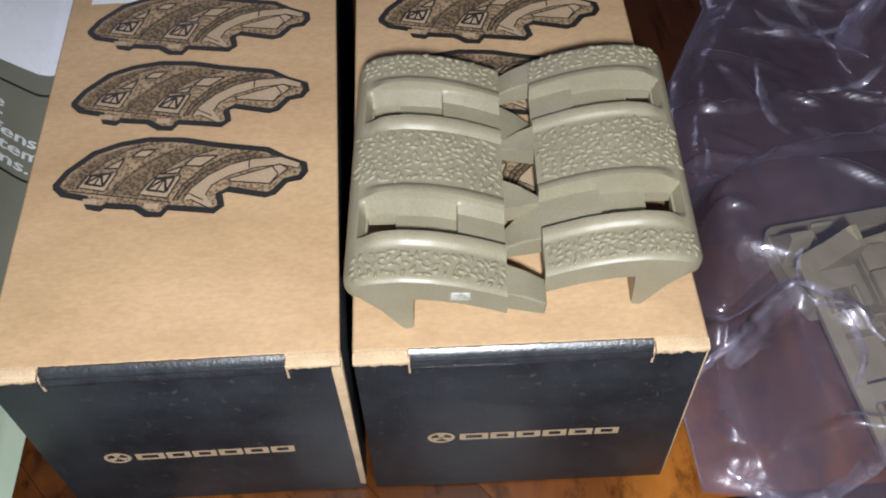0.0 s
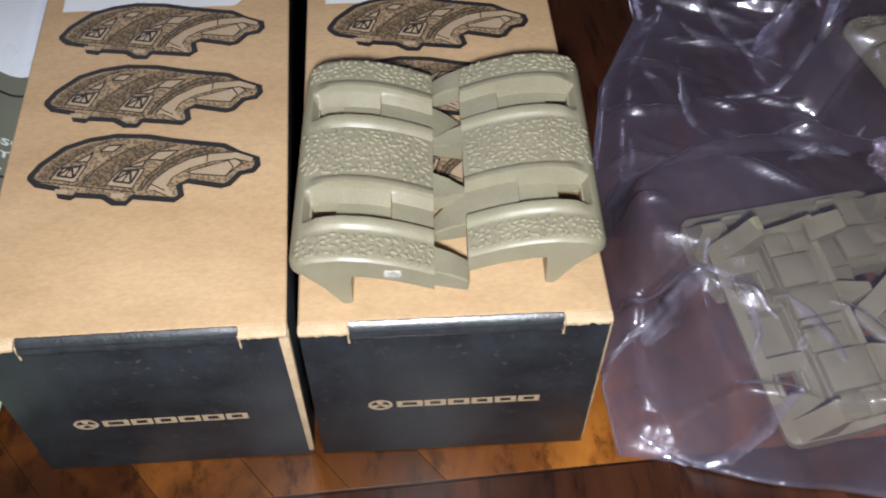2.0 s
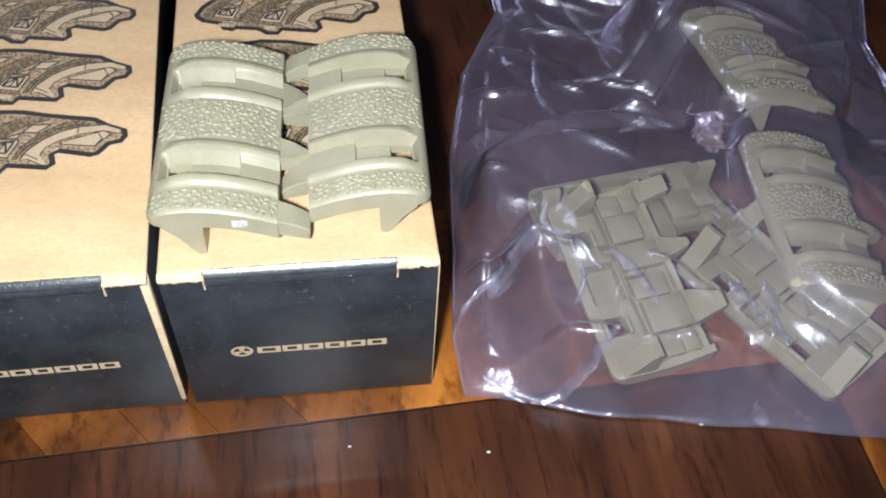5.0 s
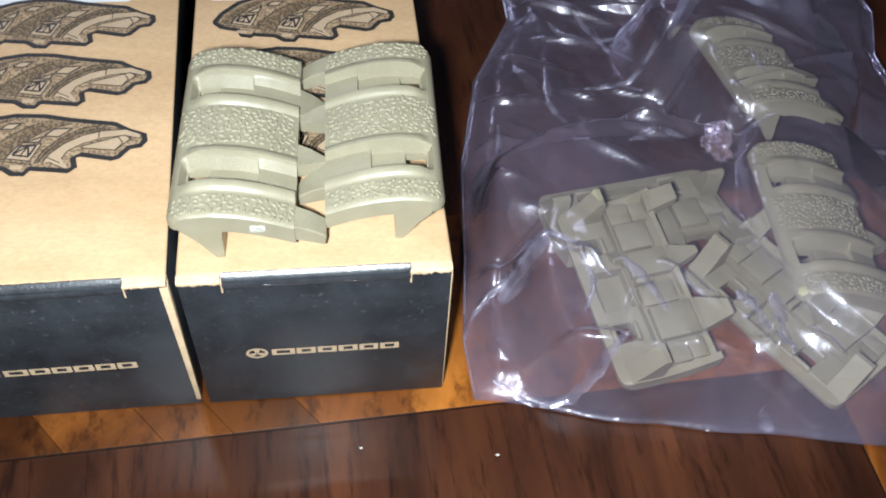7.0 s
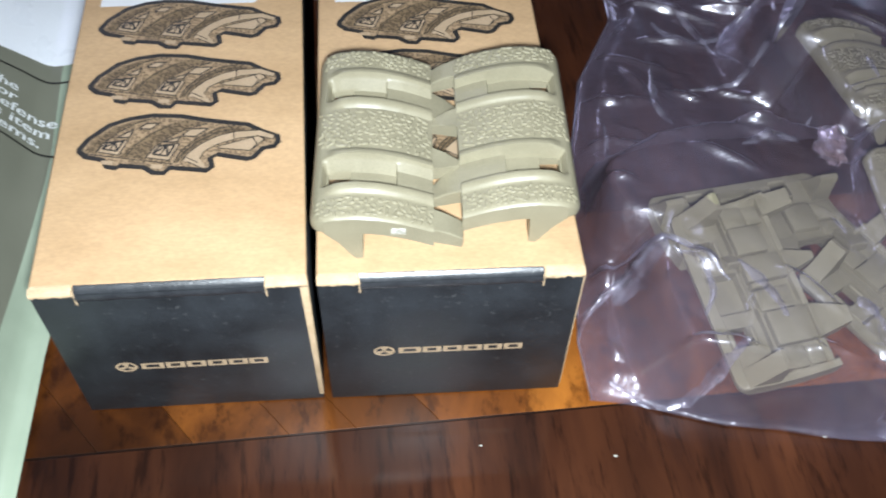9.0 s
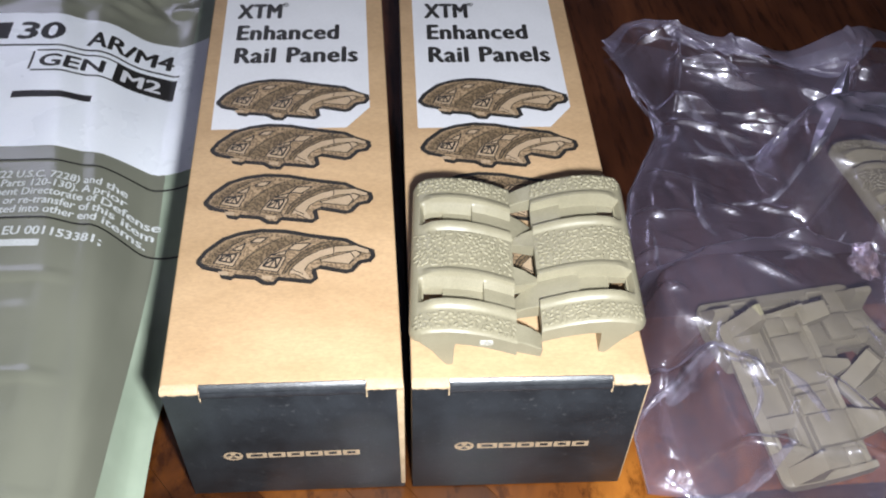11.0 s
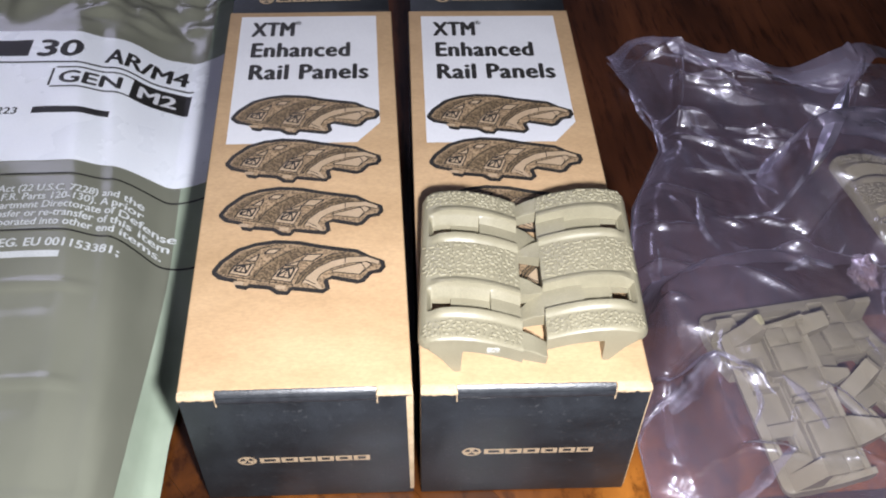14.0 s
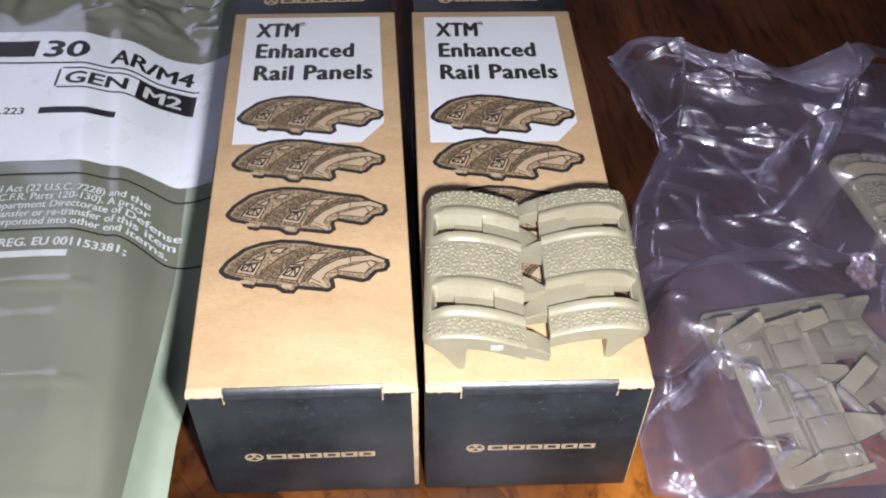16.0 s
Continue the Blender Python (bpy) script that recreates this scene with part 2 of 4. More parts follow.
def prism(points, y0, y1):
    """A closed outline in x and z, drawn out along y."""
    bm = bmesh.new()
    near = [bm.verts.new((x, y0, z)) for x, z in points]
    far = [bm.verts.new((x, y1, z)) for x, z in points]
    bm.faces.new(near), bm.faces.new(far[::-1])
    for k in range(len(points)):
        j = (k + 1) % len(points)
        bm.faces.new((near[k], far[k], far[j], near[j]))
    return bm


def at(x, y, z, rx=0, ry=0, rz=0):
    return pose(x * MM, y * MM, z * MM, rx, ry, rz)


def smoothstep(a, b, x):
    t = min(1.0, max(0.0, (x - a) / (b - a)))
    return t * t * (3 - 2 * t)


def text_mesh(name, words, size, material, wide=1.0, bold=0.0, spacing=1.0):
    """Flat lettering in the built-in font, size in millimetres, its lower left corner at the origin."""
    data = bpy.data.curves.new(name, "FONT")
    data.body, data.size, data.space_character, data.resolution_u = words, size, spacing, 3
    ob = bpy.data.objects.new(name, data)
    scene.collection.objects.link(ob)
    graph = bpy.context.evaluated_depsgraph_get()
    me = bpy.data.meshes.new_from_object(ob.evaluated_get(graph))
    bpy.data.objects.remove(ob)
    # heavier strokes: the same outline laid a little to each side
    flat = [(v.co.x * wide, v.co.y) for v in me.vertices]
    polys = [tuple(p.vertices) for p in me.polygons]
    bpy.data.meshes.remove(me)
    verts, faces = [], []
    for k, (dx, dy) in enumerate(((0, 0), (bold, 0), (-bold, 0), (0, bold * 0.7), (0, -bold * 0.7)) if bold else ((0, 0),)):
        faces += [tuple(i + len(verts) for i in p) for p in polys]
        verts += [(x + dx, y + dy, 0.004 * k) for x, y in flat]
    return mesh_of(name, verts, faces, material)


# ---------------------------------------------------------------- the table and the room
def build_table():
    """A polished table: dark field, a dark string line and amber crossbanding round it."""
    table = thing("table", "polished dark mahogany table with amber inlaid border bands", "table", at(0, 0, 0, 0, 0, 2.3))
    edge_y, edge_x, wide = -8.6, 131.0, 52.0
    under("field_board", bm_mesh("field_board", slab(-420, edge_x, -330, edge_y, -24, 0, 0.15), MAHOGANY), table, "dark mahogany field with long grain")
    under("string_line", bm_mesh("string_line", slab(-420, edge_x + 0.42, edge_y + 0.02, edge_y + 0.42, -24, -0.02), DARK_LINE), table, "thin dark inlay line")
    under("string_line", bm_mesh("string_line", slab(edge_x + 0.02, edge_x + 0.42, -330, edge_y, -24, -0.05), DARK_LINE), table, "thin dark inlay line")
    x = -420.0
    random.seed(4)
    while x < edge_x:
        x1 = min(x + (random.uniform(13, 20) if x < 8 else random.uniform(46, 74)), edge_x + 0.4)
        bm = slab(x + 0.03, x1 - 0.03, edge_y + 0.44, edge_y + wide, -24, 0, 0.1)
        for v in bm.verts:
            if x < 8 or v.co.x < (x + x1) / 2 and x < 40:
                v.co.x -= 0.75 * (v.co.y - edge_y)
        # pieces get darker in two steps towards the left
        veneer_tone = BAND if x1 > 24 else BAND_MID if x1 > -16 else BAND_DARK
        under("band_veneer", bm_mesh("band_veneer", bm, veneer_tone), table, "amber crossbanded veneer")
        x = x1
    under("band_veneer", bm_mesh("band_veneer", slab(edge_x + 0.44, edge_x + wide, -330, edge_y + wide, -24, 0, 0.1), BAND), table, "amber crossbanded veneer")
    under("outer_board", bm_mesh("outer_board", slab(-420, edge_x + wide, edge_y + wide + 0.1, 520, -24, 0, 0.1), OUTER), table, "dark mahogany outer board")
    under("outer_board", bm_mesh("outer_board", slab(edge_x + wide + 0.1, 460, -330, 520, -24, 0, 0.1), OUTER), table, "dark mahogany outer board")
    for px, py in ((-390, -300), (430, -300), (-390, 490), (430, 490)):
        bm = bmesh.new()
        bmesh.ops.create_cone(bm, cap_ends=True, segments=20, radius1=22, radius2=34, depth=726, matrix=Matrix.Translation((px, py, -24 - 363)))
        under("leg", bm_mesh("leg", bm, MAHOGANY, 40), table)
    return table


def build_room():
    for name, box in (
        ("floor", (-2000, 2000, -2000, 2000, -800, -750)), ("ceiling", (-2000, 2000, -2000, 2000, 1700, 1750)),
        ("wall_north", (-2000, 2000, 2000, 2060, -750, 1700)), ("wall_south", (-2000, 2000, -2060, -2000, -750, 1700)),
        ("wall_east", (2000, 2060, -2000, 2000, -750, 1700)), ("wall_west", (-2060, -2000, -2000, 2000, -750, 1700)),
    ):
        tagged(new(name, bm_mesh(name, slab(*box), WALL)), "plain painted " + name.split("_")[0] + " of the dim room", name.split("_")[0], kind="structure")


# ---------------------------------------------------------------- the cartons
# The printed picture: a ribbed, arched rail cover seen from one end, in a 39 x 16.6 mm field.
ART_RIM = [(0, 7.6), (1.4, 10.4), (5, 14.2), (9, 15.9), (13.6, 16.7), (19.2, 16.2), (24, 14.9), (27.4, 14.2), (32.6, 13.2), (35.4, 11.2),
           (38.7, 9.6), (39, 7.6), (38, 6.0), (35.9, 5.6), (34.2, 3.3), (32.6, 2.8), (26.9, 4.3), (26.2, 4.0), (26.7, 1.6), (25.2, 0.2),
           (22.1, 0.7), (18.3, 1.3), (17.4, 0.0), (15, 0.2), (13.1, 1.7), (8.8, 2.3), (8.1, 1.7), (6, 2.3), (5.2, 4.0), (1.7, 5.0), (0.2, 6.6)]
ART_FACE = [(20.4, 3.4), (21.2, 5.2), (23.6, 7.8), (26.8, 9.8), (30.4, 10.8), (34.6, 10.9), (37.6, 9.4), (37.2, 8.4), (34.6, 9.3), (30.6, 8.9), (26.8, 7.5), (24.4, 5.8), (23.6, 3.9), (25.0, 1.7), (24.2, 1.5), (21.4, 3.2)]
# three grip bands, printed as a fine halftone
ART_GRIPS = [[(1.6, 6.9), (3.4, 10.2), (6.6, 13.2), (10.4, 14.7), (14.0, 15.2), (10.6, 14.0), (7.4, 11.6), (5.2, 9.0), (3.8, 6.3)],
             [(8.6, 5.2), (10.4, 8.2), (13.4, 11.2), (16.8, 13.4), (20.6, 14.6), (24.4, 13.2), (20.2, 11.8), (16.6, 9.2), (14.4, 6.6), (13.2, 4.3)],
             [(18.8, 3.2), (20.0, 6.2), (22.8, 9.4), (26.4, 11.7), (30.0, 12.4), (34.6, 10.9), (30.4, 10.8), (26.8, 9.8), (23.6, 7.8), (21.2, 5.2), (20.4, 3.4)]]
ART_OPENING = [(26.8, 6.9), (34.6, 9.4), (35.8, 8.4), (33.2, 5.5), (27.2, 6.4)]
# framed windows of the two channels: a lower one with a crossed brace, a sliver, an upper one
ART_WINDOWS = [[(3.9, 6.7), (5.0, 9.0), (9.6, 9.5), (8.2, 5.6)], [(13.4, 4.7), (15.2, 7.8), (19.5, 8.1), (17.9, 3.7)]]
ART_UPPER = [[(11.3, 12.5), (12.6, 13.8), (15.0, 13.8), (13.6, 12.3)], [(19.7, 10.1), (21.2, 11.9), (24.8, 11.9), (22.4, 9.8)]]
ART_SLIVERS = [[(7.4, 10.3), (10.3, 12.3), (9.7, 10.2)], [(16.2, 8.6), (19.6, 10.0), (19.0, 8.6)]]
ART_CURVES = [[(3.8, 6.3), (5.2, 9.0), (7.4, 11.6), (10.6, 14.0), (14.0, 15.2)], [(9.6, 5.4), (11.4, 8.4), (14.0, 11.0), (17.6, 13.4)], [(13.2, 4.3), (14.4, 6.6), (16.6, 9.2), (20.2, 11.8), (24.4, 13.2)],
              [(18.8, 3.2), (20.0, 6.2), (22.8, 9.4), (26.4, 11.7), (30.0, 12.4)], [(20.4, 3.4), (21.2, 5.2), (23.6, 7.8), (26.8, 9.8), (30.4, 10.8), (34.6, 10.9)], [(19.4, 3.0), (20.6, 5.8), (23.2, 8.6), (26.6, 10.7), (30.2, 11.5)],
              [(1.9, 6.2), (18.6, 2.8)], [(23.6, 3.9), (24.4, 5.8), (26.8, 7.5), (30.6, 8.9), (34.6, 9.3), (37.2, 8.4)], [(29.8, 10.9), (29.8, 9.0)], [(21.4, 3.2), (24.2, 1.4)], [(21.0, 4.4), (23.4, 2.9)], [(33.2, 5.5), (34.4, 7.4), (33.4, 9.0)]]


def build_art():
    verts, faces, mats = [], [], []

    def poly(points, z, mat):
        base = len(verts)
        verts.extend((x, y, z) for x, y in points)
        faces.append(tuple(range(base, base + len(points))))
        mats.append(mat)

    def stroke(a, b, w, z, mat=0):
        (ax, ay), (bx, by) = a, b
        d = math.hypot(bx - ax, by - ay) or 1
        nx, ny = -(by - ay) / d * w / 2, (bx - ax) / d * w / 2
        poly([(ax + nx, ay + ny), (ax - nx, ay - ny), (bx - nx, by - ny), (bx + nx, by + ny)], z, mat)

    def outline(points, w, z):
        for a, b in zip(points, points[1:] + points[:1]):
            stroke(a, b, w, z)

    poly(ART_RIM, 0.03, 0)
    inner = []
    for k, (x, y) in enumerate(ART_RIM):
        (ax, ay), (bx, by) = ART_RIM[k - 1], ART_RIM[(k + 1) % len(ART_RIM)]
        d = math.hypot(bx - ax, by - ay)
        inner.append((x + 1.15 * (by - ay) / d, y - 1.15 * (bx - ax) / d))
    poly(inner, 0.05, 3)
    poly(ART_FACE, 0.06, 2)
    poly(ART_OPENING, 0.06, 2)
    for grip in ART_GRIPS:
        poly(grip, 0.07, 1)
    for w in ART_WINDOWS:
        poly(w, 0.08, 2)
        outline(w, 0.26, 0.10)
        mid = [tuple(sum(p[c] for p in w) / 4 + 0.66 * (q[c] - sum(p[c] for p in w) / 4) + (0.35 if c else 0.1) for c in (0, 1)) for q in w]
        outline(mid, 0.42, 0.11)
        top = ((mid[1][0] + mid[2][0]) / 2, (mid[1][1] + mid[2][1]) / 2)
        stroke(mid[0], top, 0.40, 0.11), stroke(top, mid[3], 0.40, 0.11)
        stroke(top, ((mid[0][0] + mid[3][0]) / 2, (mid[0][1] + mid[3][1]) / 2), 0.3, 0.11)
    for w in ART_UPPER + ART_SLIVERS:
        poly(w, 0.08, 2)
        outline(w, 0.34, 0.10)
    outline(ART_OPENING, 0.24, 0.12)
    for line in ART_CURVES:
        for a, b in zip(line, line[1:]):
            stroke(a, b, 0.22, 0.12)
    for x, y in ((5.2, 3.4), (14.6, 1.9)):
        poly([(x, y), (x, y + 1.0), (x + 2.2, y + 0.7), (x + 2.2, y - 0.3)], 0.09, 2)
    return mesh_of("printed_picture", verts, faces, [INK, HALFTONE, KRAFT_INK, PALE_TONE], mats)


def flat_mesh(name, shapes, material):
    """Flat shapes standing upright in x and z."""
    verts, faces = [], []
    for points in shapes:
        faces.append(tuple(range(len(verts), len(verts) + len(points))))
        verts.extend((x, -0.04, z) for x, z in points)
    return mesh_of(name, verts, faces, material)


def build_sign():
    """A ring with a three-armed sign in it."""
    shapes, n = [], 36
    for k in range(n):
        a, b = 2 * math.pi * k / n, 2 * math.pi * (k + 1) / n
        shapes.append([(2.15 * math.cos(a), 1.75 * math.sin(a)), (2.15 * math.cos(b), 1.75 * math.sin(b)), (1.6 * math.cos(b), 1.25 * math.sin(b)), (1.6 * math.cos(a), 1.25 * math.sin(a))])
    for k in range(3):
        a = math.pi / 2 + 2 * math.pi * k / 3
        shapes.append([(0.3 * math.cos(a - 1), 0.25 * math.sin(a - 1)), (1.65 * math.cos(a - 0.42), 1.3 * math.sin(a - 0.42)), (1.65 * math.cos(a + 0.42), 1.3 * math.sin(a + 0.42)), (0.3 * math.cos(a + 1), 0.25 * math.sin(a + 1))])
    return flat_mesh("maker_mark", shapes, KRAFT_INK)


def build_block(w):
    """A slotted block, one of the row beside the sign."""
    return flat_mesh("mark_block", [[(0, -1.05), (w, -1.05), (w, -0.5), (0, -0.5)], [(0, 0.5), (w, 0.5), (w, 1.05), (0, 1.05)], [(0, -0.5), (0.95, -0.5), (0.95, 0.5), (0, 0.5)], [(w - 0.95, -0.5), (w, -0.5), (w, 0.5), (w - 0.95, 0.5)]], KRAFT_INK)


ART, SIGN = build_art(), build_sign()
BLOCKS = [build_block(w) for w in (4.5, 3.75)]


def add_mark(carton, m):
    mark = under("maker_mark", SIGN, carton, "tan printed mark on the black board")
    mark.matrix_local = m
    x = 2.9
    for k in range(6):
        under("mark_block", BLOCKS[min(k, 1)], mark).matrix_local = at(x, 0, 0)
        x += 4.85 if k == 0 else 4.12


BOX_W, BOX_L, BOX_H = 47.6, 135.0, 42.2


def front_fold():
    """The black end flap rolled over the front edge between two slits."""
    prof = [(1.05, 42.08), (0.75, 42.24), (0.3, 41.98), (-0.12, 41.5), (-0.46, 40.95), (-0.68, 40.4), (-0.74, 39.9), (-0.44, 39.2)]
    verts, faces, cols = [], [], 90
    for k in range(cols + 1):
        x = 7.6 + 32.6 * k / cols
        for y, z in prof:
            wob = 0.07 * noise.noise((x * 0.35, y * 0.4, 3.0)) + 0.06 * noise.noise((x * 1.3, z, 7.0)) + 0.03 * noise.noise((x * 3.1, z * 2, 1.0))
            verts.append((x, y + wob, z + wob))
    m = len(prof)
    for k in range(cols):
        for j in range(m - 1):
            a = k * m + j
            faces.append((a, a + m, a + m + 1, a + 1))
    return mesh_of("fold", verts, faces, FOLD_BOARD, smooth=50)


def ragged_lip(x0, x1, seed):
    """The torn front edge of a kraft corner: a thin strip whose lower edge wanders."""
    verts, faces, n = [], [], max(8, int((x1 - x0) * 3))
    for k in range(n + 1):
        x = x0 + (x1 - x0) * k / n
        low = 40.75 + 0.4 * noise.noise((x * 1.1, seed, 0.0)) + 0.3 * noise.noise((x * 3.7, seed, 5.0))
        for y, z in ((0.6, 42.18), (-0.35, 42.0), (-0.80, 41.75), (-0.84, low + 0.35), (-0.62, low)):
            verts.append((x, y + 0.12 * noise.noise((x * 2, z, seed)), z))
    for k in range(n):
        for j in range(4):
            a = k * 5 + j
            faces.append((a, a + 5, a + 6, a + 1))
    return mesh_of("torn_lip", verts, faces, KRAFT_EDGE, smooth=60)


def build_carton(m, label, skew, mark_x, mark_z, right_edge, print_y):
    """One carton; skew leans the front edge against the long sides, print_y moves the print on the lid."""
    carton = thing("carton", label, "box", m, group="cartons side by side")
    lean = math.degrees(math.atan(skew))

    def skewed(me):
        for v in me.vertices:
            v.co.y += skew * (v.co.x - BOX_W / 2 * MM)
        return me

    def laid(x, y, z, rx=0):
        return at(x, y + skew * (x - BOX_W / 2), z, 0, 0, lean) @ at(0, 0, 0, rx)

    me = bm_mesh("body", slab(0, BOX_W, 0.75, BOX_L, 0, BOX_H, 0.5, 3), KRAFT, 30)
    me.materials.append(BLACK_BOARD)
    for p in me.polygons:
        c = p.center / MM
        if abs(p.normal.x) > 0.85 and 1.2 < c.y:
            p.material_index = 1
    under("body", skewed(me), carton, "plain kraft cardboard body with dark printed sides")
    under("end_flap", skewed(bm_mesh("end_flap", slab(0.12, BOX_W - 0.12, -0.45, 0.1, 0.4, 41.2, 0.12), BLACK_BOARD, 30)), carton, "matt black printed end flap")
    under("fold", skewed(front_fold()), carton, "black rolled fold with shiny crease")
    for x0, x1 in ((0.1, 7.4), (40.4, BOX_W - 0.1)):
        bm = slab(x0, x1, -0.62, 2.0, 41.1, BOX_H - 0.03, 0.4)
        for v in bm.verts:
            v.co.z += 0.12 * noise.noise((v.co.x * 0.6, v.co.y, 1.0))
        tab = under("corner_tab", skewed(bm_mesh("corner_tab", bm, KRAFT_EDGE, 40)), carton, "raw kraft corner with torn fibres")
        under("torn_lip", skewed(ragged_lip(x0, x1, x0 + mark_z)), tab, "ragged torn paper edge")
    for x0 in (7.35, 40.1):
        under("slit", skewed(bm_mesh("slit", slab(x0, x0 + 0.32, -0.6, 0.4, 38.2, 41.3, 0.1), KRAFT_EDGE)), carton, "frayed cut slit")
    # the raw board edge beside the end flap leans in towards the foot
    bm = slab(BOX_W - right_edge, BOX_W + 0.05, -0.5, 1.0, 2.0, 40.4, 0.15)
    for v in bm.verts:
        if v.co.x < BOX_W - right_edge / 2:
            v.co.x += right_edge * 0.4 * (1 - v.co.z / 42)
    under("side_edge", skewed(bm_mesh("side_edge", bm, KRAFT_EDGE, 40)), carton, "raw kraft board edge")
    tab = slab(0.7, BOX_W - 0.7, 0, 26, -0.5, 0.0, 0.15)
    bmesh.ops.rotate(tab, verts=tab.verts, matrix=Matrix.Rotation(radians(4), 3, "X"))
    bmesh.ops.translate(tab, verts=tab.verts, vec=(0, BOX_L - 0.2, BOX_H - 0.2))
    under("hang_tab", bm_mesh("hang_tab", tab, BLACK_BOARD, 30), carton, "black hang tab behind the lid")
    add_mark(carton, at(10.5, BOX_L + 5.8, BOX_H + 0.5, -86))
    lab = [(3.7, 74.8), (37.0, 74.8), (43.0, 82.4), (43.0, 131.3), (3.7, 131.3)]
    me = mesh_of("white_label", [(x, y + print_y, BOX_H + 0.015) for x, y in lab], [(0, 1, 2, 3, 4)], LABEL_WHITE)
    label_part = under("white_label", skewed(me), carton, "white printed title field")
    for words, y, size, wide in (("XTM", 121.6, 9.6, 0.585), ("Enhanced", 111.6, 9.4, 0.725), ("Rail Panels", 101.4, 9.4, 0.755)):
        t = under("lettering", text_mesh("lettering", words, size, INK, wide, 0.34, 1.08), label_part, "bold dark lettering")
        t.matrix_local = laid(7.2, y + print_y, BOX_H + 0.05)
    t = under("lettering", text_mesh("lettering", "\u00ae", 2.6, INK, 0.9, 0.05), label_part)
    t.matrix_local = laid(19.4, 127.0 + print_y, BOX_H + 0.05)
    for y in (77.8, 60.0, 42.1, 24.3):
        art = under("printed_picture", ART, carton, "brown and black printed picture of a rail cover")
        art.matrix_local = laid(3.9, y + print_y, BOX_H + 0.02)
    add_mark(carton, laid(mark_x, -0.46, mark_z) @ Matrix.Scale(0.965, 4))
    return carton


# ---------------------------------------------------------------- the rail panels
HALF_W, HALF_L = 22.0, 43.8
ARCH = [(0.0, 9.2), (0.5, 10.4), (1.5, 11.2), (4.0, 12.0), (8.0, 12.4), (12.0, 12.0), (16.0, 11.0), (19.0, 9.9), (22.0, 8.6)]
CHANNELS = ((7.8, 14.4, 15.3), (29.4, 36.0, 13.2))
HOLE_X = (2.8, 6.8)


def arch(x):
    for (x0, z0), (x1, z1) in zip(ARCH, ARCH[1:]):
        if x <= x1:
            return z0 + (z1 - z0) * (x - x0) / (x1 - x0)
    return ARCH[-1][1]


SLIM = 0.995


def slim(verts):
    """Slims a half a little and rounds its two outer corners in plan."""
    out, r = [], 2.6
    for x, y, z in verts:
        d = r - min(y, HALF_L - y)
        if d > 0 and x < r:
            cut = r - math.sqrt(max(0.0, r * r - d * d))
            x = cut + x * (r - cut) / r
        out.append((x * SLIM, y, z))
    return out


def top_height(x, y):
    """The outer surface: grip bands, raised smooth lips and sunk channels with a plate at the inner end."""
    z = arch(x)
    for a, b, step in CHANNELS:
        if a - 2.7 <= y <= b + 2.7:
            reach = smoothstep(1.4, 5.6, x)
            if y < a or y > b:
                d = (a - y) if y < a else (y - b)
                z += reach * 0.95 * max(0.0, 1 - ((d - 0.55) / 1.6) ** 2) ** 0.7
            else:
                depth = 1.3 if x > step else 2.7
                side = min(1.0, (y - a) / 0.35, (b - y) / 1.5)
                z -= smoothstep(1.7, 2.7, x) * depth * max(0.0, side)
    if y < 0.8 or y > HALF_L - 0.8:
        d = min(y, HALF_L - y)
        z -= 0.55 * (1 - d / 0.8) ** 2
    return z


def low_height(x, y):
    """The inner surface: an outer rail, flat plates under the channels, a deep pocket under the middle grip."""
    rail = 8.2 - 0.15 * x
    if y < 1.6 or y > HALF_L - 1.6:
        z = arch(x) - 4.5
        return max(z, rail - (rail - z) * smoothstep(1.8, 4.5, x)) if x < 4.5 else max(z, 4.0)
    if x < 2.4:
        return rail
    pocket = 17.2 < y < 26.6
    if x < 10.0:
        z = arch(x) - 1.4 if pocket else 7.6
    elif x < 10.6:
        z = 8.6
    elif x < 20.8:
        z = 7.8 if pocket else 7.0
    else:
        z = arch(x) - 2.6
    return max(min(z, top_height(x, y) - 1.0), 4.0)


def cuts(stops, step):
    out = []
    for a, b in zip(stops, stops[1:]):
        n = max(1, round((b - a) / step))
        out += [a + (b - a) * k / n for k in range(n)]
    return out + [stops[-1]]


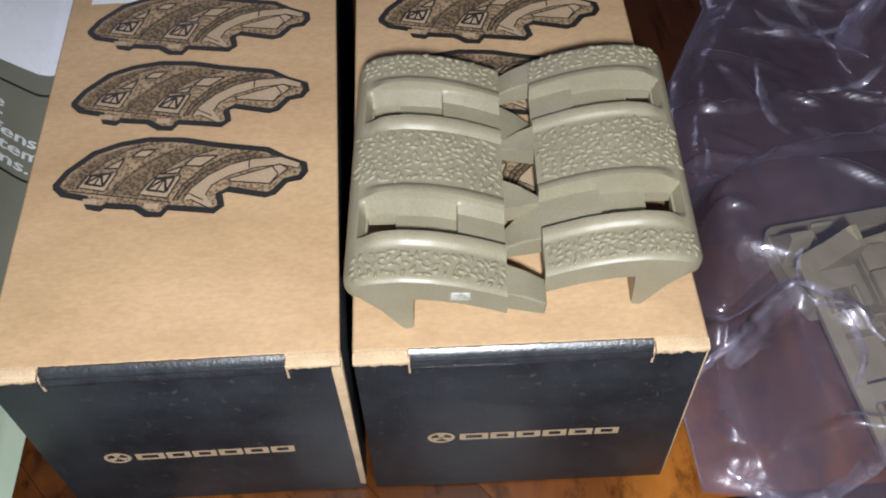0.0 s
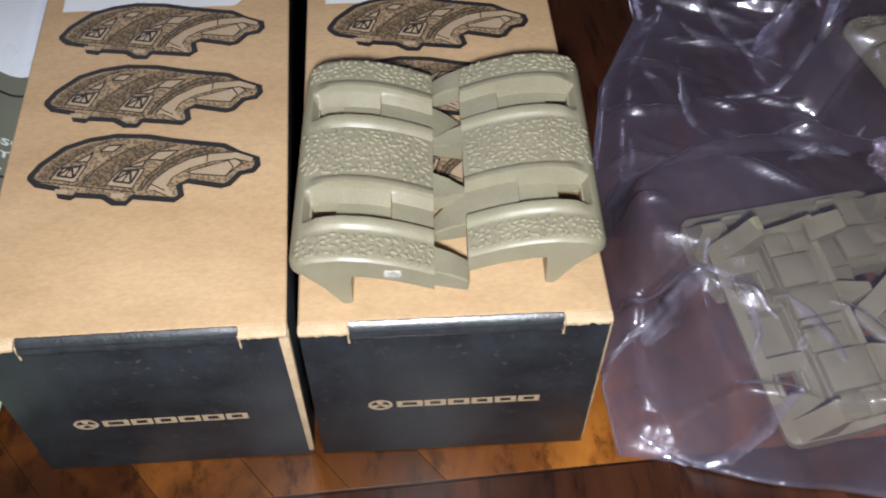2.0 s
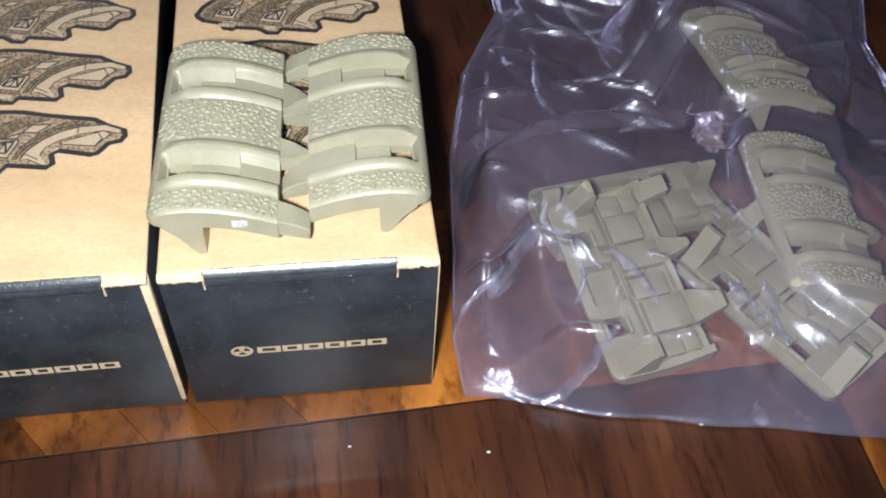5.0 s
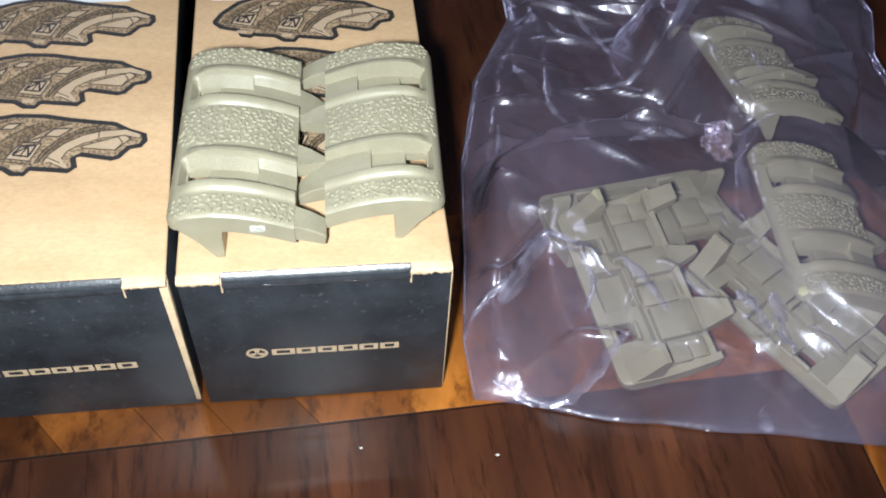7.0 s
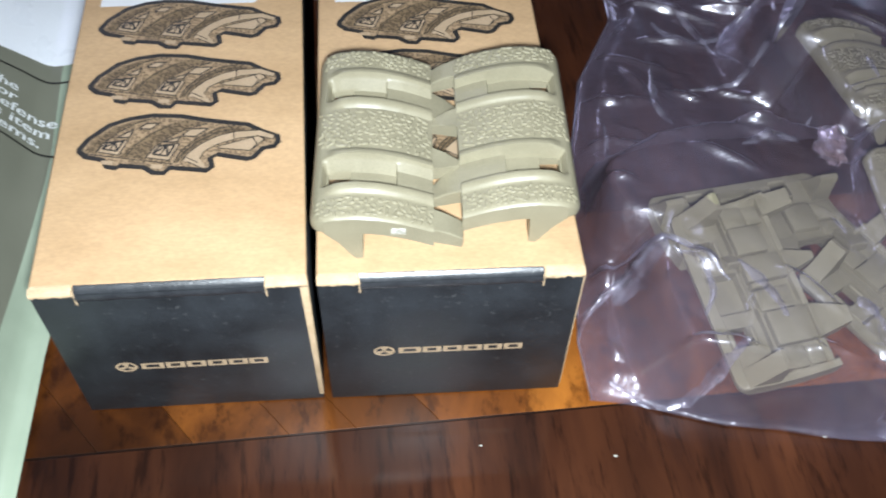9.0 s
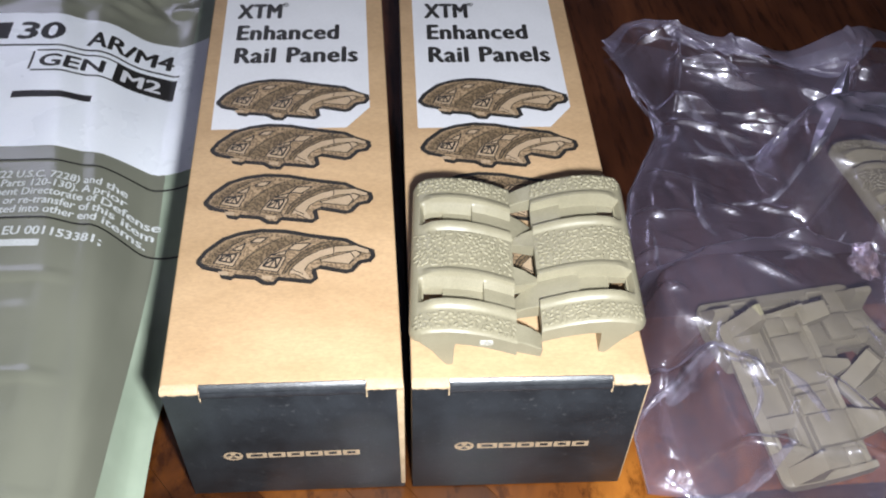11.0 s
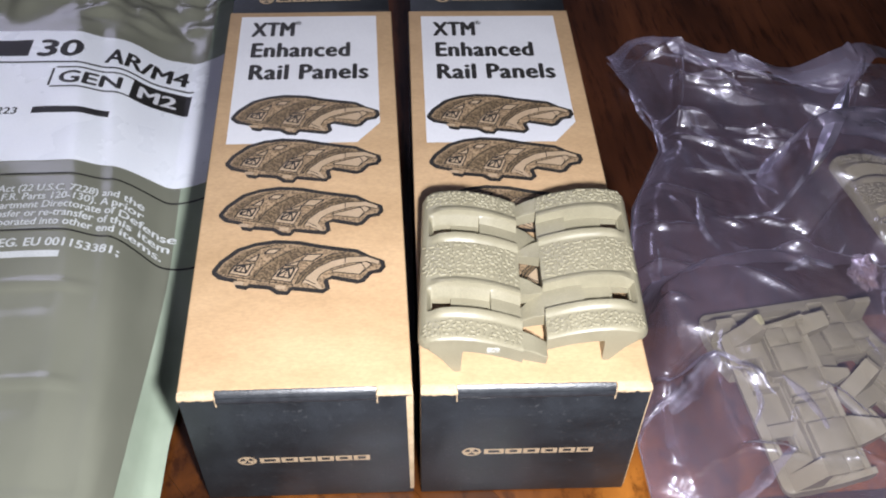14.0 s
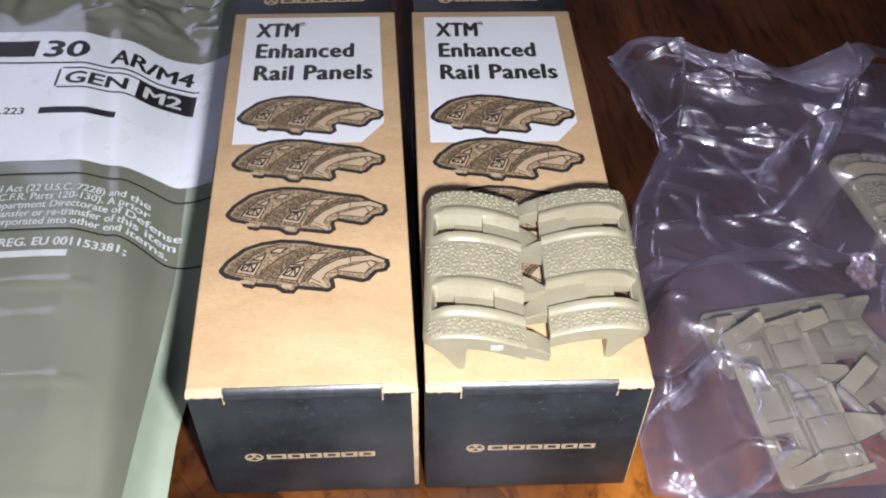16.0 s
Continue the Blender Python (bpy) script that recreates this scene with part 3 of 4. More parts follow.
def half_shell():
    xs = cuts([0, 0.2, 0.5, 1.0, 1.5, 1.7, 2.3, 2.5, 2.8, 4.0, 6.8, 9.9, 10.1, 10.5, 10.7, 13.1, 13.35, 15.2, 15.45, 20.7, 20.9, 22.0], 0.75)
    ys = [0, 0.3, 0.8, 1.6]
    ys += cuts([1.75, 5.1, 7.6, 7.8, 8.15, 12.9, 14.4, 14.6, 15.9, 17.1, 17.3, 20.2, 23.6, 26.5, 26.7, 27.5, 29.2, 29.4, 29.75, 34.5, 36.0, 36.2, 38.7, 42.05], 0.33)
    ys += [42.2, 43.0, 43.5, 43.8]
    nx, ny = len(xs), len(ys)
    verts = [(x, y, top_height(x, y)) for y in ys for x in xs] + [(x, y, low_height(x, y)) for y in ys for x in xs]
    solid = {}
    for j in range(ny - 1):
        for i in range(nx - 1):
            cx, cy = (xs[i] + xs[i + 1]) / 2, (ys[j] + ys[j + 1]) / 2
            hole = HOLE_X[0] < cx < HOLE_X[1] and any(a + 0.7 < cy < b - 1.5 for a, b, step in CHANNELS)
            solid[i, j] = not hole
    faces = []

    def top(i, j):
        return j * nx + i

    def low(i, j):
        return nx * ny + j * nx + i

    for (i, j), keep in solid.items():
        if not keep:
            continue
        faces.append((top(i, j), top(i + 1, j), top(i + 1, j + 1), top(i, j + 1)))
        faces.append((low(i, j), low(i, j + 1), low(i + 1, j + 1), low(i + 1, j)))
        for di, dj, a, b in ((-1, 0, (i, j + 1), (i, j)), (1, 0, (i + 1, j), (i + 1, j + 1)), (0, -1, (i, j), (i + 1, j)), (0, 1, (i + 1, j + 1), (i, j + 1))):
            if not solid.get((i + di, j + dj), False):
                faces.append((top(*a), low(*a), low(*b), top(*b)))
    return mesh_of("shell", slim(verts), faces, PANEL, smooth=38)


def half_grip():
    """The raised worm-like grains of the grip bands."""
    random.seed(11)
    verts, faces, placed = [], [], []
    for y0, y1, tries in ((0.9, 4.7, 1400), (17.3, 26.5, 2600), (39.1, 42.9, 1400)):
        for _ in range(tries):
            x, y = random.uniform(0.9, 21.5), random.uniform(y0, y1)
            if any((x - a) ** 2 + (y - b) ** 2 < 0.80 for a, b in placed):
                continue
            placed.append((x, y))
            turn, length, w, tall = random.uniform(0, math.pi), random.uniform(0.45, 0.74), random.uniform(0.22, 0.3), random.uniform(0.26, 0.38)
            bend = random.uniform(-0.3, 0.3)
            base = len(verts)
            ring = [(-length, 0), (-length * 0.5, -w), (length * 0.5, -w), (length, 0), (length * 0.5, w), (-length * 0.5, w)]
            for shrink, lift in ((1.0, -0.06), (0.84, tall * 0.75), (0.5, tall)):
                for u, v in ring:
                    u, v = u * (0.35 + 0.65 * shrink), v * shrink + bend * (u / length) ** 2
                    px, py = x + u * math.cos(turn) - v * math.sin(turn), y + u * math.sin(turn) + v * math.cos(turn)
                    px, py = min(21.95, max(0.12, px)), min(HALF_L - 0.15, max(0.15, py))
                    verts.append((px, py, top_height(px, py) + lift))
            for layer in (0, 6):
                for k in range(6):
                    j = (k + 1) % 6
                    faces.append((base + layer + k, base + layer + j, base + layer + 6 + j, base + layer + 6 + k))
            faces.append(tuple(base + 12 + k for k in range(6)))
    return mesh_of("grip_texture", slim(verts), faces, PANEL, smooth=85)


SHELL, GRIP = half_shell(), half_grip()
LEG = [(1.8, 8.6), (2.6, 7.3), (4.8, 4.8), (6.9, 1.2), (7.8, 0.0), (8.9, 0.15), (9.15, 0.6), (9.2, 5.4), (9.5, 9.0)]
HOOKS = [bm_mesh("hook", prism(LEG, y0, y1), PANEL, 30) for y0, y1 in ((0.25, 4.6), (39.2, 43.55))]
FINGERS = []
for y0, y1, z0, z1, near, far in ((0.3, 5.3, 8.3, 5.3, 0.4, 0.4), (14.8, 20.4, 8.4, 7.0, 2.0, 2.0), (28.9, 36.6, 7.35, 3.9, 3.3, 1.0)):
    bm = prism([(20.4, z0 + 0.5), (22.0, z0), (24.6, z0 - (z0 - z1) * 0.38), (27.2, z1), (27.45, z1 - 0.4), (27.2, z1 - 2.8), (21.6, z0 - 3.2), (20.4, z0 - 3.2)], y0, y1)
    for v in bm.verts:
        reach = max(0.0, (v.co.x - 22.0) / 5.4)
        v.co.y += near * reach if v.co.y < (y0 + y1) / 2 else -far * reach
    bmesh.ops.bevel(bm, geom=bm.edges[:], offset=0.22, segments=1, affect="EDGES")
    bmesh.ops.scale(bm, vec=(SLIM, 1, 1), verts=bm.verts)
    FINGERS.append(bm_mesh("finger", bm, PANEL, 25))


# the hollow side: raised rims beside the windows, and stepped plates with open joints between them
RIMS = [bm_mesh("window_rim", slab(x0, x1, a + 1.0, b - 1.2, 6.5, 8.0, 0.42, 3), PANEL, 40) for a, b, step in CHANNELS for x0, x1 in ((1.75, 2.75), (6.9, 7.9))]
PLATES = [bm_mesh("inner_plate", slab(*box, 0.25), PANEL, 30) for box in (
    (10.9, 16.0, 1.9, 6.9, 5.9, 7.4), (10.9, 18.4, 7.3, 14.0, 5.4, 7.4), (10.9, 20.6, 14.6, 20.6, 6.0, 8.2), (10.9, 15.2, 21.2, 22.4, 5.6, 8.2), (10.9, 19.0, 22.9, 27.9, 6.1, 8.2),
    (11.2, 20.7, 28.5, 36.4, 5.2, 7.4), (10.9, 16.4, 36.9, 41.9, 5.9, 7.4), (16.8, 20.4, 37.4, 41.6, 6.4, 7.4), (16.4, 20.2, 2.2, 6.6, 6.4, 7.4))]


def build_half(m, label, group, size=(0.985, 0.985, 0.985)):
    half = thing("rail_panel_half", label, "rail panel", m @ Matrix.Diagonal((*size, 1)), group)
    under("shell", SHELL, half, "tan polymer shell with sunk channels and windows")
    tagged(under("grip_texture", GRIP, half, "raised pebbled grip texture"), kind="stuff")
    for me in HOOKS:
        under("hook", me, half)
    for me in FINGERS:
        under("finger", me, half)
    for me in RIMS:
        under("window_rim", me, half)
    for me in PLATES:
        under("inner_plate", me, half)
    return half


# ---------------------------------------------------------------- the pouch with the curved magazine inside
POUCH_X0, POUCH_X1, POUCH_Y0, POUCH_Y1 = -168.0, -62.0, -60.0, 250.0


def pouch_height(x, y):
    """The film drawn over a curved, ribbed magazine that lies flat inside."""
    right = -75.5 - 0.00055 * (y + 30) ** 2 * 0.75 - 0.06 * (y - 20)
    left = right - 68
    s = smoothstep(POUCH_X1 - 3, right + 1.5, x) if x > right else 1.0
    s *= smoothstep(POUCH_X0 + 4, left - 2, x) if x < left else 1.0
    top = 24.0
    # chamfered shoulder and the ribs that cross the body
    if x > right - 9:
        top -= 2.6 * smoothstep(right - 9, right + 1, x)
    ends = smoothstep(232, 205, y)
    for yc in (17.5, 46.5, -12.0):
        d = y - yc - 0.05 * (x - right)
        inner = smoothstep(left + 6, left + 10, x) * (1 - smoothstep(right - 11, right - 7.5, x))
        lip = 1 - smoothstep(right - 2, right + 1.5, x)
        if y < 62:
            top += 0.6 * lip * math.exp(-(d / 0.9) ** 2) * (1 if x < right - 4 else 0.7)
            if -9.5 < d < 0:
                top -= 0.3 * inner * smoothstep(0, -1.2, d) * smoothstep(-9.5, -7.5, d)
    z = 2.2 + (top - 2.2) * max(0.0, s) * ends
    sag = 0.9 * noise.noise((x * 0.03, y * 0.022, 2.0)) + 0.35 * noise.noise((x * 0.09, y * 0.06, 9.0))
    if y > 150:
        sag += smoothstep(154, 172, y) * (5.0 * abs(noise.noise((x * 0.07, y * 0.05, 4.0))) + 3.6 * abs(noise.noise((x * 0.10, y * 0.16, 7.0))))
    z += sag * smoothstep(POUCH_X1, POUCH_X1 - 12, x)
    z += 0.6 * noise.noise((x * 0.05, y * 0.018, 5.0)) * (1 - s)
    z += 7.0 * smoothstep(55, 100, y) * smoothstep(-84, -68, x)
    z += 9.0 * smoothstep(25, 75, y) * smoothstep(-72, -62, x)
    return max(0.8, z)


def flare(x, y):
    """The welded side runs closer to the cartons towards the back."""
    return 2.0 * smoothstep(-80, -66, x) + 7.8 * smoothstep(10, 70, y) * smoothstep(-71, -62, x)


def draped(me, x0, y0, lift):
    """Lays a flat mesh, drawn in metres from its own corner, on the pouch."""
    for v in me.vertices:
        x, y = x0 + v.co.x / MM, y0 + v.co.y / MM
        v.co = ((x + flare(x, y)) * MM, y * MM, (pouch_height(x, y) + lift) * MM + v.co.z)
    return me


def sheet(name, x0, x1, y0, y1, step, lift, material):
    nx, ny = max(2, int((x1 - x0) / step)), max(1, int((y1 - y0) / step))
    verts = []
    for j in range(ny + 1):
        for i in range(nx + 1):
            x, y = x0 + (x1 - x0) * i / nx, y0 + (y1 - y0) * j / ny
            verts.append((x + flare(x, y), y, pouch_height(x, y) + lift))
    faces = [(j * (nx + 1) + i, j * (nx + 1) + i + 1, (j + 1) * (nx + 1) + i + 1, (j + 1) * (nx + 1) + i) for j in range(ny) for i in range(nx)]
    return mesh_of(name, verts, faces, material, smooth=80)


def build_pouch():
    pouch = thing("magazine_pouch", "olive printed plastic pouch bulging over a curved magazine", "plastic pouch", at(0, 0, 0))
    under("front_film", sheet("front_film", POUCH_X0, POUCH_X1 - 7.0, POUCH_Y0, POUCH_Y1, 1.6, 0, OLIVE), pouch, "olive glossy front film")
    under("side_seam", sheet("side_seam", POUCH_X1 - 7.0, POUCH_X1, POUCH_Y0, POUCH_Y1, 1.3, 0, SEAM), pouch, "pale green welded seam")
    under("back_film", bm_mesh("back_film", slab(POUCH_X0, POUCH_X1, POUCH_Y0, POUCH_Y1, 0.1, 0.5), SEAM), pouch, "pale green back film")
    field = under("title_field", sheet("title_field", POUCH_X0 + 6, -65.6, 91.2, 152.6, 1.5, 0.16, POUCH_WHITE), pouch, "white printed title field")

    def words(text, size, x, y, material, wide=1.0, bold=0.0, parent=pouch, lift=0.28, label="", right=0.0):
        me = text_mesh("lettering", text, size, material, wide, bold)
        if x is None:
            x = right - max(v.co.x for v in me.vertices) / MM
        under("lettering", draped(me, x, y, lift), parent, label)

    def bar(x0, x1, y0, y1, material, parent=pouch, lift=0.26, name="printed_bar", step=0.8):
        under(name, sheet(name, x0, x1, y0, y1, min(step, (y1 - y0)), lift, material), parent)

    # title field
    bar(-160, -117.6, 139.4, 147.4, INK, field)
    words("30", 11.6, -115.6, 139.4, INK, 1.22, 0.45, field)
    words("AR/M4", 10.8, -94.6, 138.8, INK, 0.74, 0.26, field)
    bar(-160, -70.2, 135.9, 136.7, INK, field, name="rule")
    bar(-107.6, -71.0, 133.4, 134.1, INK, field, name="rule")
    bar(-107.6, -84.9, 123.9, 124.6, INK, field, name="rule")
    bar(-108.6, -107.9, 124.8, 133.2, INK, field, name="rule")
    bar(-85.2, -70.4, 123.9, 134.1, INK, field, name="dark_plate")
    words("GEN", 8.2, -106.2, 126.2, INK, 1.14, 0.26, field)
    words("M2", 8.2, -83.8, 126.2, LABEL_WHITE, 0.98, 0.24, field, 0.38)
    words("/ .223", 4.2, -124.0, 112.0, INK, 1.0, 0.1, field)
    bar(-110.4, -88.6, 112.0, 114.8, INK, field)
    # rules and small print below it
    bar(-160, -65.4, 85.4, 86.0, INK, name="rule")
    bar(-160, -65.2, 63.9, 64.5, INK, name="rule")
    for text, right, y in (("ol Act (22 U.S.C. 7228) and the", -74.6, 78.8), ("C.F.R. Parts 120-130). A prior", -74.4, 75.6), ("Department Directorate of Defense", -68.6, 72.4),
                           ("rt, transfer or re-transfer of this item", -69.4, 69.2), ("incorporated into other end items.", -70.4, 66.0)):
        words(text, 3.7, None, y, WHITE_INK, 0.84, 0.07, right=right)
    words("S. REG. EU 001153381;", 4.0, None, 58.4, WHITE_INK, 0.92, 0.1, right=-76.6)
    bar(-114.0, -89.6, 54.6, 56.8, WHITE_INK)
    return pouch


# ---------------------------------------------------------------- the clear bag
BAG_LEFT = [(54, -5), (53.5, 9), (56.5, 31), (59.5, 60), (67, 91), (80, 116), (80.5, 131), (75.5, 148), (70.5, 162)]
BAG_RIGHT = [(160, -26), (168, 2), (176, 36), (179, 60), (183, 77), (183, 95), (190, 114), (188, 136), (182, 158)]
CREASES = [((84, 120), (112, 108), 2.2, 1.8), ((112, 108), (134, 112), 2.1, 1.4), ((134, 112), (150, 140), 2.7, 1.4), ((86, 122), (92, 152), 2.2, 1.8), ((92, 152), (112, 132), 2.1, 1.5),
           ((78, 160), (104, 148), 2.1, 1.6), ((104, 148), (120, 138), 1.9, 1.3), ((100, 122), (122, 118), 1.9, 1.2), ((57, 24), (66, 23.6), 2.2, 2.4), ((65, 23.8), (75, 20), 2.9, 2.4), ((75, 20), (82, 14), 1.9, 1.9),
           ((70, -3.0), (86, -6.5), 2.7, 2.2), ((84, -0.5), (88, 8), 1.1, 1.3), ((111, 5), (109, -4), 1.6, 1.2), ((114, -1), (112, -9), 1.9, 1.2), ((110, -16), (112, -9), 2.1, 1.3), ((98, -11), (95, -4), 1.4, 1.1),
           ((66, 68), (92, 58), 1.2, 1.5), ((62, 62), (84, 54), 1.0, 1.2), ((98, 60), (110, 57), 2.5, 1.6), ((70, 100), (96, 88), 0.9, 1.4), ((138, 66), (172, 74), 1.1, 1.5), ((120, 60), (140, 64), 1.6, 1.4),
           ((84, 82), (78, 92), 1.1, 1.2), ((92, 74), (98, 66), 1.1, 1.2), ((118, 50), (124, 60), 2.8, 1.8), ((122, 62), (126, 52), 2.5, 1.4), ((128, 88), (148, 72), 1.5, 1.3), ((62, 2), (57, 8), 1.4, 1.2), ((64, -4), (74, -7), 1.4, 1.2)]
CREASES += [((86, 128), (100, 121), 3.4, 1.0), ((96, 136), (116, 130), 2.6, 0.9), ((104, 117), (124, 112), 2.8, 0.8), ((84, 104), (104, 99), 2.0, 0.8), ((88, 142), (108, 134), 2.4, 0.8), ((128, 130), (138, 124), 3.2, 0.9),
            ((94, 14), (104, 2), 1.7, 0.9), ((108, -6), (118, -12), 2.4, 1.0), ((118, -4), (126, -12), 2.0, 0.9), ((66, 82), (76, 78), 1.9, 0.8), ((88, 84), (98, 79), 1.6, 0.8), ((96, 60), (108, 55), 2.4, 0.9), ((62, 44), (70, 41), 1.4, 0.7)]
HEAPS = [(92, 12, 20, 29, 18.5), (97, 42, 30, 15, 18.0), (122, 4, 20, 24, 17.5), (136, 24, 16, 28, 23.5), (140, 74, 17, 24, 24.0), (134, 92, 19, 16, 25.0)]


random.seed(23)
for _ in range(44):
    cx, cy, turn, half = random.uniform(57, 174), random.uniform(-10, 165), random.gauss(-0.45, 0.4), random.uniform(1.5, 9)
    CREASES.append(((cx - half * math.cos(turn), cy - half * math.sin(turn)), (cx + half * math.cos(turn), cy + half * math.sin(turn)), *random.choice(((0.5, 0.8), (1.0, 1.2), (1.7, 1.6), (0.7, 0.9)))))


for _ in range(10):
    cx, cy, turn, half = random.uniform(84, 172), random.uniform(108, 158), random.gauss(-0.42, 0.3), random.uniform(2, 10)
    CREASES.append(((cx - half * math.cos(turn), cy - half * math.sin(turn)), (cx + half * math.cos(turn), cy + half * math.sin(turn)), random.uniform(1.2, 3.4), random.uniform(0.7, 1.3)))


def along(points, s):
    p = s * (len(points) - 1)
    k = min(int(p), len(points) - 2)
    return tuple(points[k][c] + (points[k + 1][c] - points[k][c]) * (p - k) for c in (0, 1))


def ease(a, b, x):
    t = np.clip((x - a) / (b - a), 0, 1)
    return t * t * (3 - 2 * t)


def bag_height(x, y, u, v):
    """The upper film over the heap of panels, with folds; all arguments are arrays."""
    rim = ease(0, 0.06, u) * ease(0, 0.06, 1 - u) * ease(0, 0.05, v)
    z = np.full_like(x, 3.2)
    for cx, cy, rx, ry, h in HEAPS:
        d = np.hypot((x - cx) / rx, (y - cy) / ry)
        z = np.maximum(z, np.where(d < 1, h - 1.5 * d * d, (h - 1.5) * np.exp(-((d - 1.0) * 2.6) ** 2)))
    mouth = ease(0.62, 0.92, v)
    z += mouth * np.sin(np.pi * np.minimum(1, u * 1.15)) ** 0.6 * (9.5 + 3.5 * np.sin(u * 9.0 + 0.8) + 1.5 * np.sin(u * 21))
    z += np.array([1.0 * noise.noise((p * 0.06, q * 0.06, 1.0)) + 0.8 * abs(noise.noise((p * 0.13, q * 0.11, 6.0))) + 0.12 * noise.noise((p * 0.3, q * 0.34, 8.0)) for p, q in zip(x, y)])
    for a, b, h, w in CREASES:
        dx, dy = b[0] - a[0], b[1] - a[1]
        t = np.clip(((x - a[0]) * dx + (y - a[1]) * dy) / (dx * dx + dy * dy), 0, 1)
        d = np.hypot(x - a[0] - t * dx, y - a[1] - t * dy)
        r = 0.2 * w
        steep = 0.36 + 0.005 * y + 0.004 * x
        fold = h * np.sin(np.pi * (t * 0.84 + 0.08)) - steep * (np.sqrt(d * d + r * r) - r)
        z += np.maximum(fold, 0)
    return 0.9 + np.maximum(0, z) * np.where(v < 0.8, rim, np.maximum(rim, 0.75 * mouth * ease(0.0, 0.1, u)))


def bag_sheet(name, flat, start=0.0):
    nu, nv = (230, 320) if not flat else (20, 24)
    nv = nv if start == 0 else 60
    points = []
    for j in range(nv + 1):
        for i in range(nu + 1):
            u = i / nu
            first = start + (0.05 * math.sin(u * 8 + 1) + 0.03 * math.sin(u * 19) if start > 0 else 0)
            v = first + (1 - first) * j / nv
            (lx, ly), (rx, ry) = along(BAG_LEFT, v), along(BAG_RIGHT, v)
            x, y = lx + (rx - lx) * u, ly + (ry - ly) * u
            y -= 2.0 * math.sin(math.pi * u) * (1 - v) ** 6 - 1.2 * noise.noise((u * 6, 0.0, v)) * (1 - v) ** 8
            x += 0.9 * noise.noise((v * 9, u * 0.5, 3.0)) * (abs(u - 0.5) * 2) ** 3
            y += (1.2 * math.sin(u * 7.0 + 1.0) - 16 * math.sin(math.pi * u) + 1.0 * math.sin(u * 15)) * smoothstep(0.8, 1.0, v)
            points.append((x, y, u, v))
    x, y, u, v = np.array(points).T
    z = 0.35 + 6 * ease(0.8, 1, v) * (0.5 + 0.5 * np.sin(u * 5)) if flat else bag_height(x, y, u, v)
    if start > 0:
        z = z * 0.9 + 2.2 + 1.6 * np.sin(u * 13 + 4 * v) + 4.0 * ease(start, 1, v) * np.sin(np.pi * u)
        y = y + 3.0 * np.sin(u * 8 + 2) * (v - start) / (1 - start)
    verts = list(zip(x.tolist(), y.tolist(), z.tolist()))
    faces = [(j * (nu + 1) + i, j * (nu + 1) + i + 1, (j + 1) * (nu + 1) + i + 1, (j + 1) * (nu + 1) + i) for j in range(nv) for i in range(nu)]
    ob = new(name, mesh_of(name, verts, faces, MOUTH_FILM if start > 0 else FILM, smooth=120))
    ob.visible_shadow = False
    return ob


def tube(name, points, radius, material, sides=6):
    """A thin bead along a line."""
    verts, faces = [], []
    for k, p in enumerate(points):
        d = (Vector(points[min(k + 1, len(points) - 1)]) - Vector(points[max(k - 1, 0)])).normalized()
        s = d.cross(Vector((0, 0, 1))).normalized()
        t = s.cross(d)
        for j in range(sides):
            a = 2 * math.pi * j / sides
            verts.append(tuple(Vector(p) + radius * (math.cos(a) * s + math.sin(a) * t)))
    for k in range(len(points) - 1):
        for j in range(sides):
            m = (j + 1) % sides
            faces.append((k * sides + j, k * sides + m, (k + 1) * sides + m, (k + 1) * sides + j))
    return mesh_of(name, verts, faces, material, smooth=60)


# folds of the film with white highlights painted in: plan line, half width, lift over the film
FOLDS = [([(54, 10), (56, 15), (63, 20), (73, 23), (78, 19), (83, 11)], 1.16, 1.08), ([(73, 20), (78, 16), (79, 9), (76, 3)], 0.78, 0.72), ([(95, 83), (104, 83), (113, 85), (120, 90)], 1.08, 0.96),
         ([(76, 148), (78, 132), (83, 120)], 1.08, 0.72), ([(90, 110), (96, 102), (109, 103)], 1.4, 0.84), ([(91, 124), (100, 110), (108, 87)], 1.24, 0.84),
         ([(86, 16), (90, 9), (92, 1)], 1.24, 0.6), ([(67, -8), (76, -7), (84, -3)], 1.4, 0.72), ([(58, -2), (62, -5), (66, -8)], 0.93, 0.6),
         ([(62, 16), (67, 19), (72, 21)], 2.63, 0.6), ([(96, 49), (104, 52), (110, 50)], 1.4, 0.72), ([(112, 59), (119, 63)], 0.93, 0.72),
         ([(109, 6), (111, 0)], 1.55, 0.6), ([(116, 5), (116, -3)], 1.55, 0.6), ([(115, -1), (115, -6), (116, -10)], 0.93, 0.6),
         ([(112, -14), (114, -18)], 1.86, 0.6), ([(112, 1), (112, -5)], 0.78, 0.6), ([(70, 71), (68, 56)], 0.78, 0.48),
         ([(86, 92), (85, 78), (88, 71)], 1.24, 0.6), ([(131, 71), (132, 64)], 0.78, 0.6), ([(72, 156), (90, 150), (116, 142), (140, 140), (158, 144)], 0.78, 0.6),
         ([(86, 128), (92, 120), (97, 116)], 1.08, 0.72)]


def film_at(x, y):
    """The height of the upper film over one place of the plan."""
    best = (1e9, 0.5, 0.5)
    for k in range(121):
        v = k / 120
        (lx, ly), (rx, ry) = along(BAG_LEFT, v), along(BAG_RIGHT, v)
        u = min(1.0, max(0.0, (x - lx) / (rx - lx)))
        best = min(best, (abs(ly + (ry - ly) * u - y), u, v))
    return float(bag_height(np.array([x]), np.array([y]), np.array([best[1]]), np.array([best[2]]))[0])


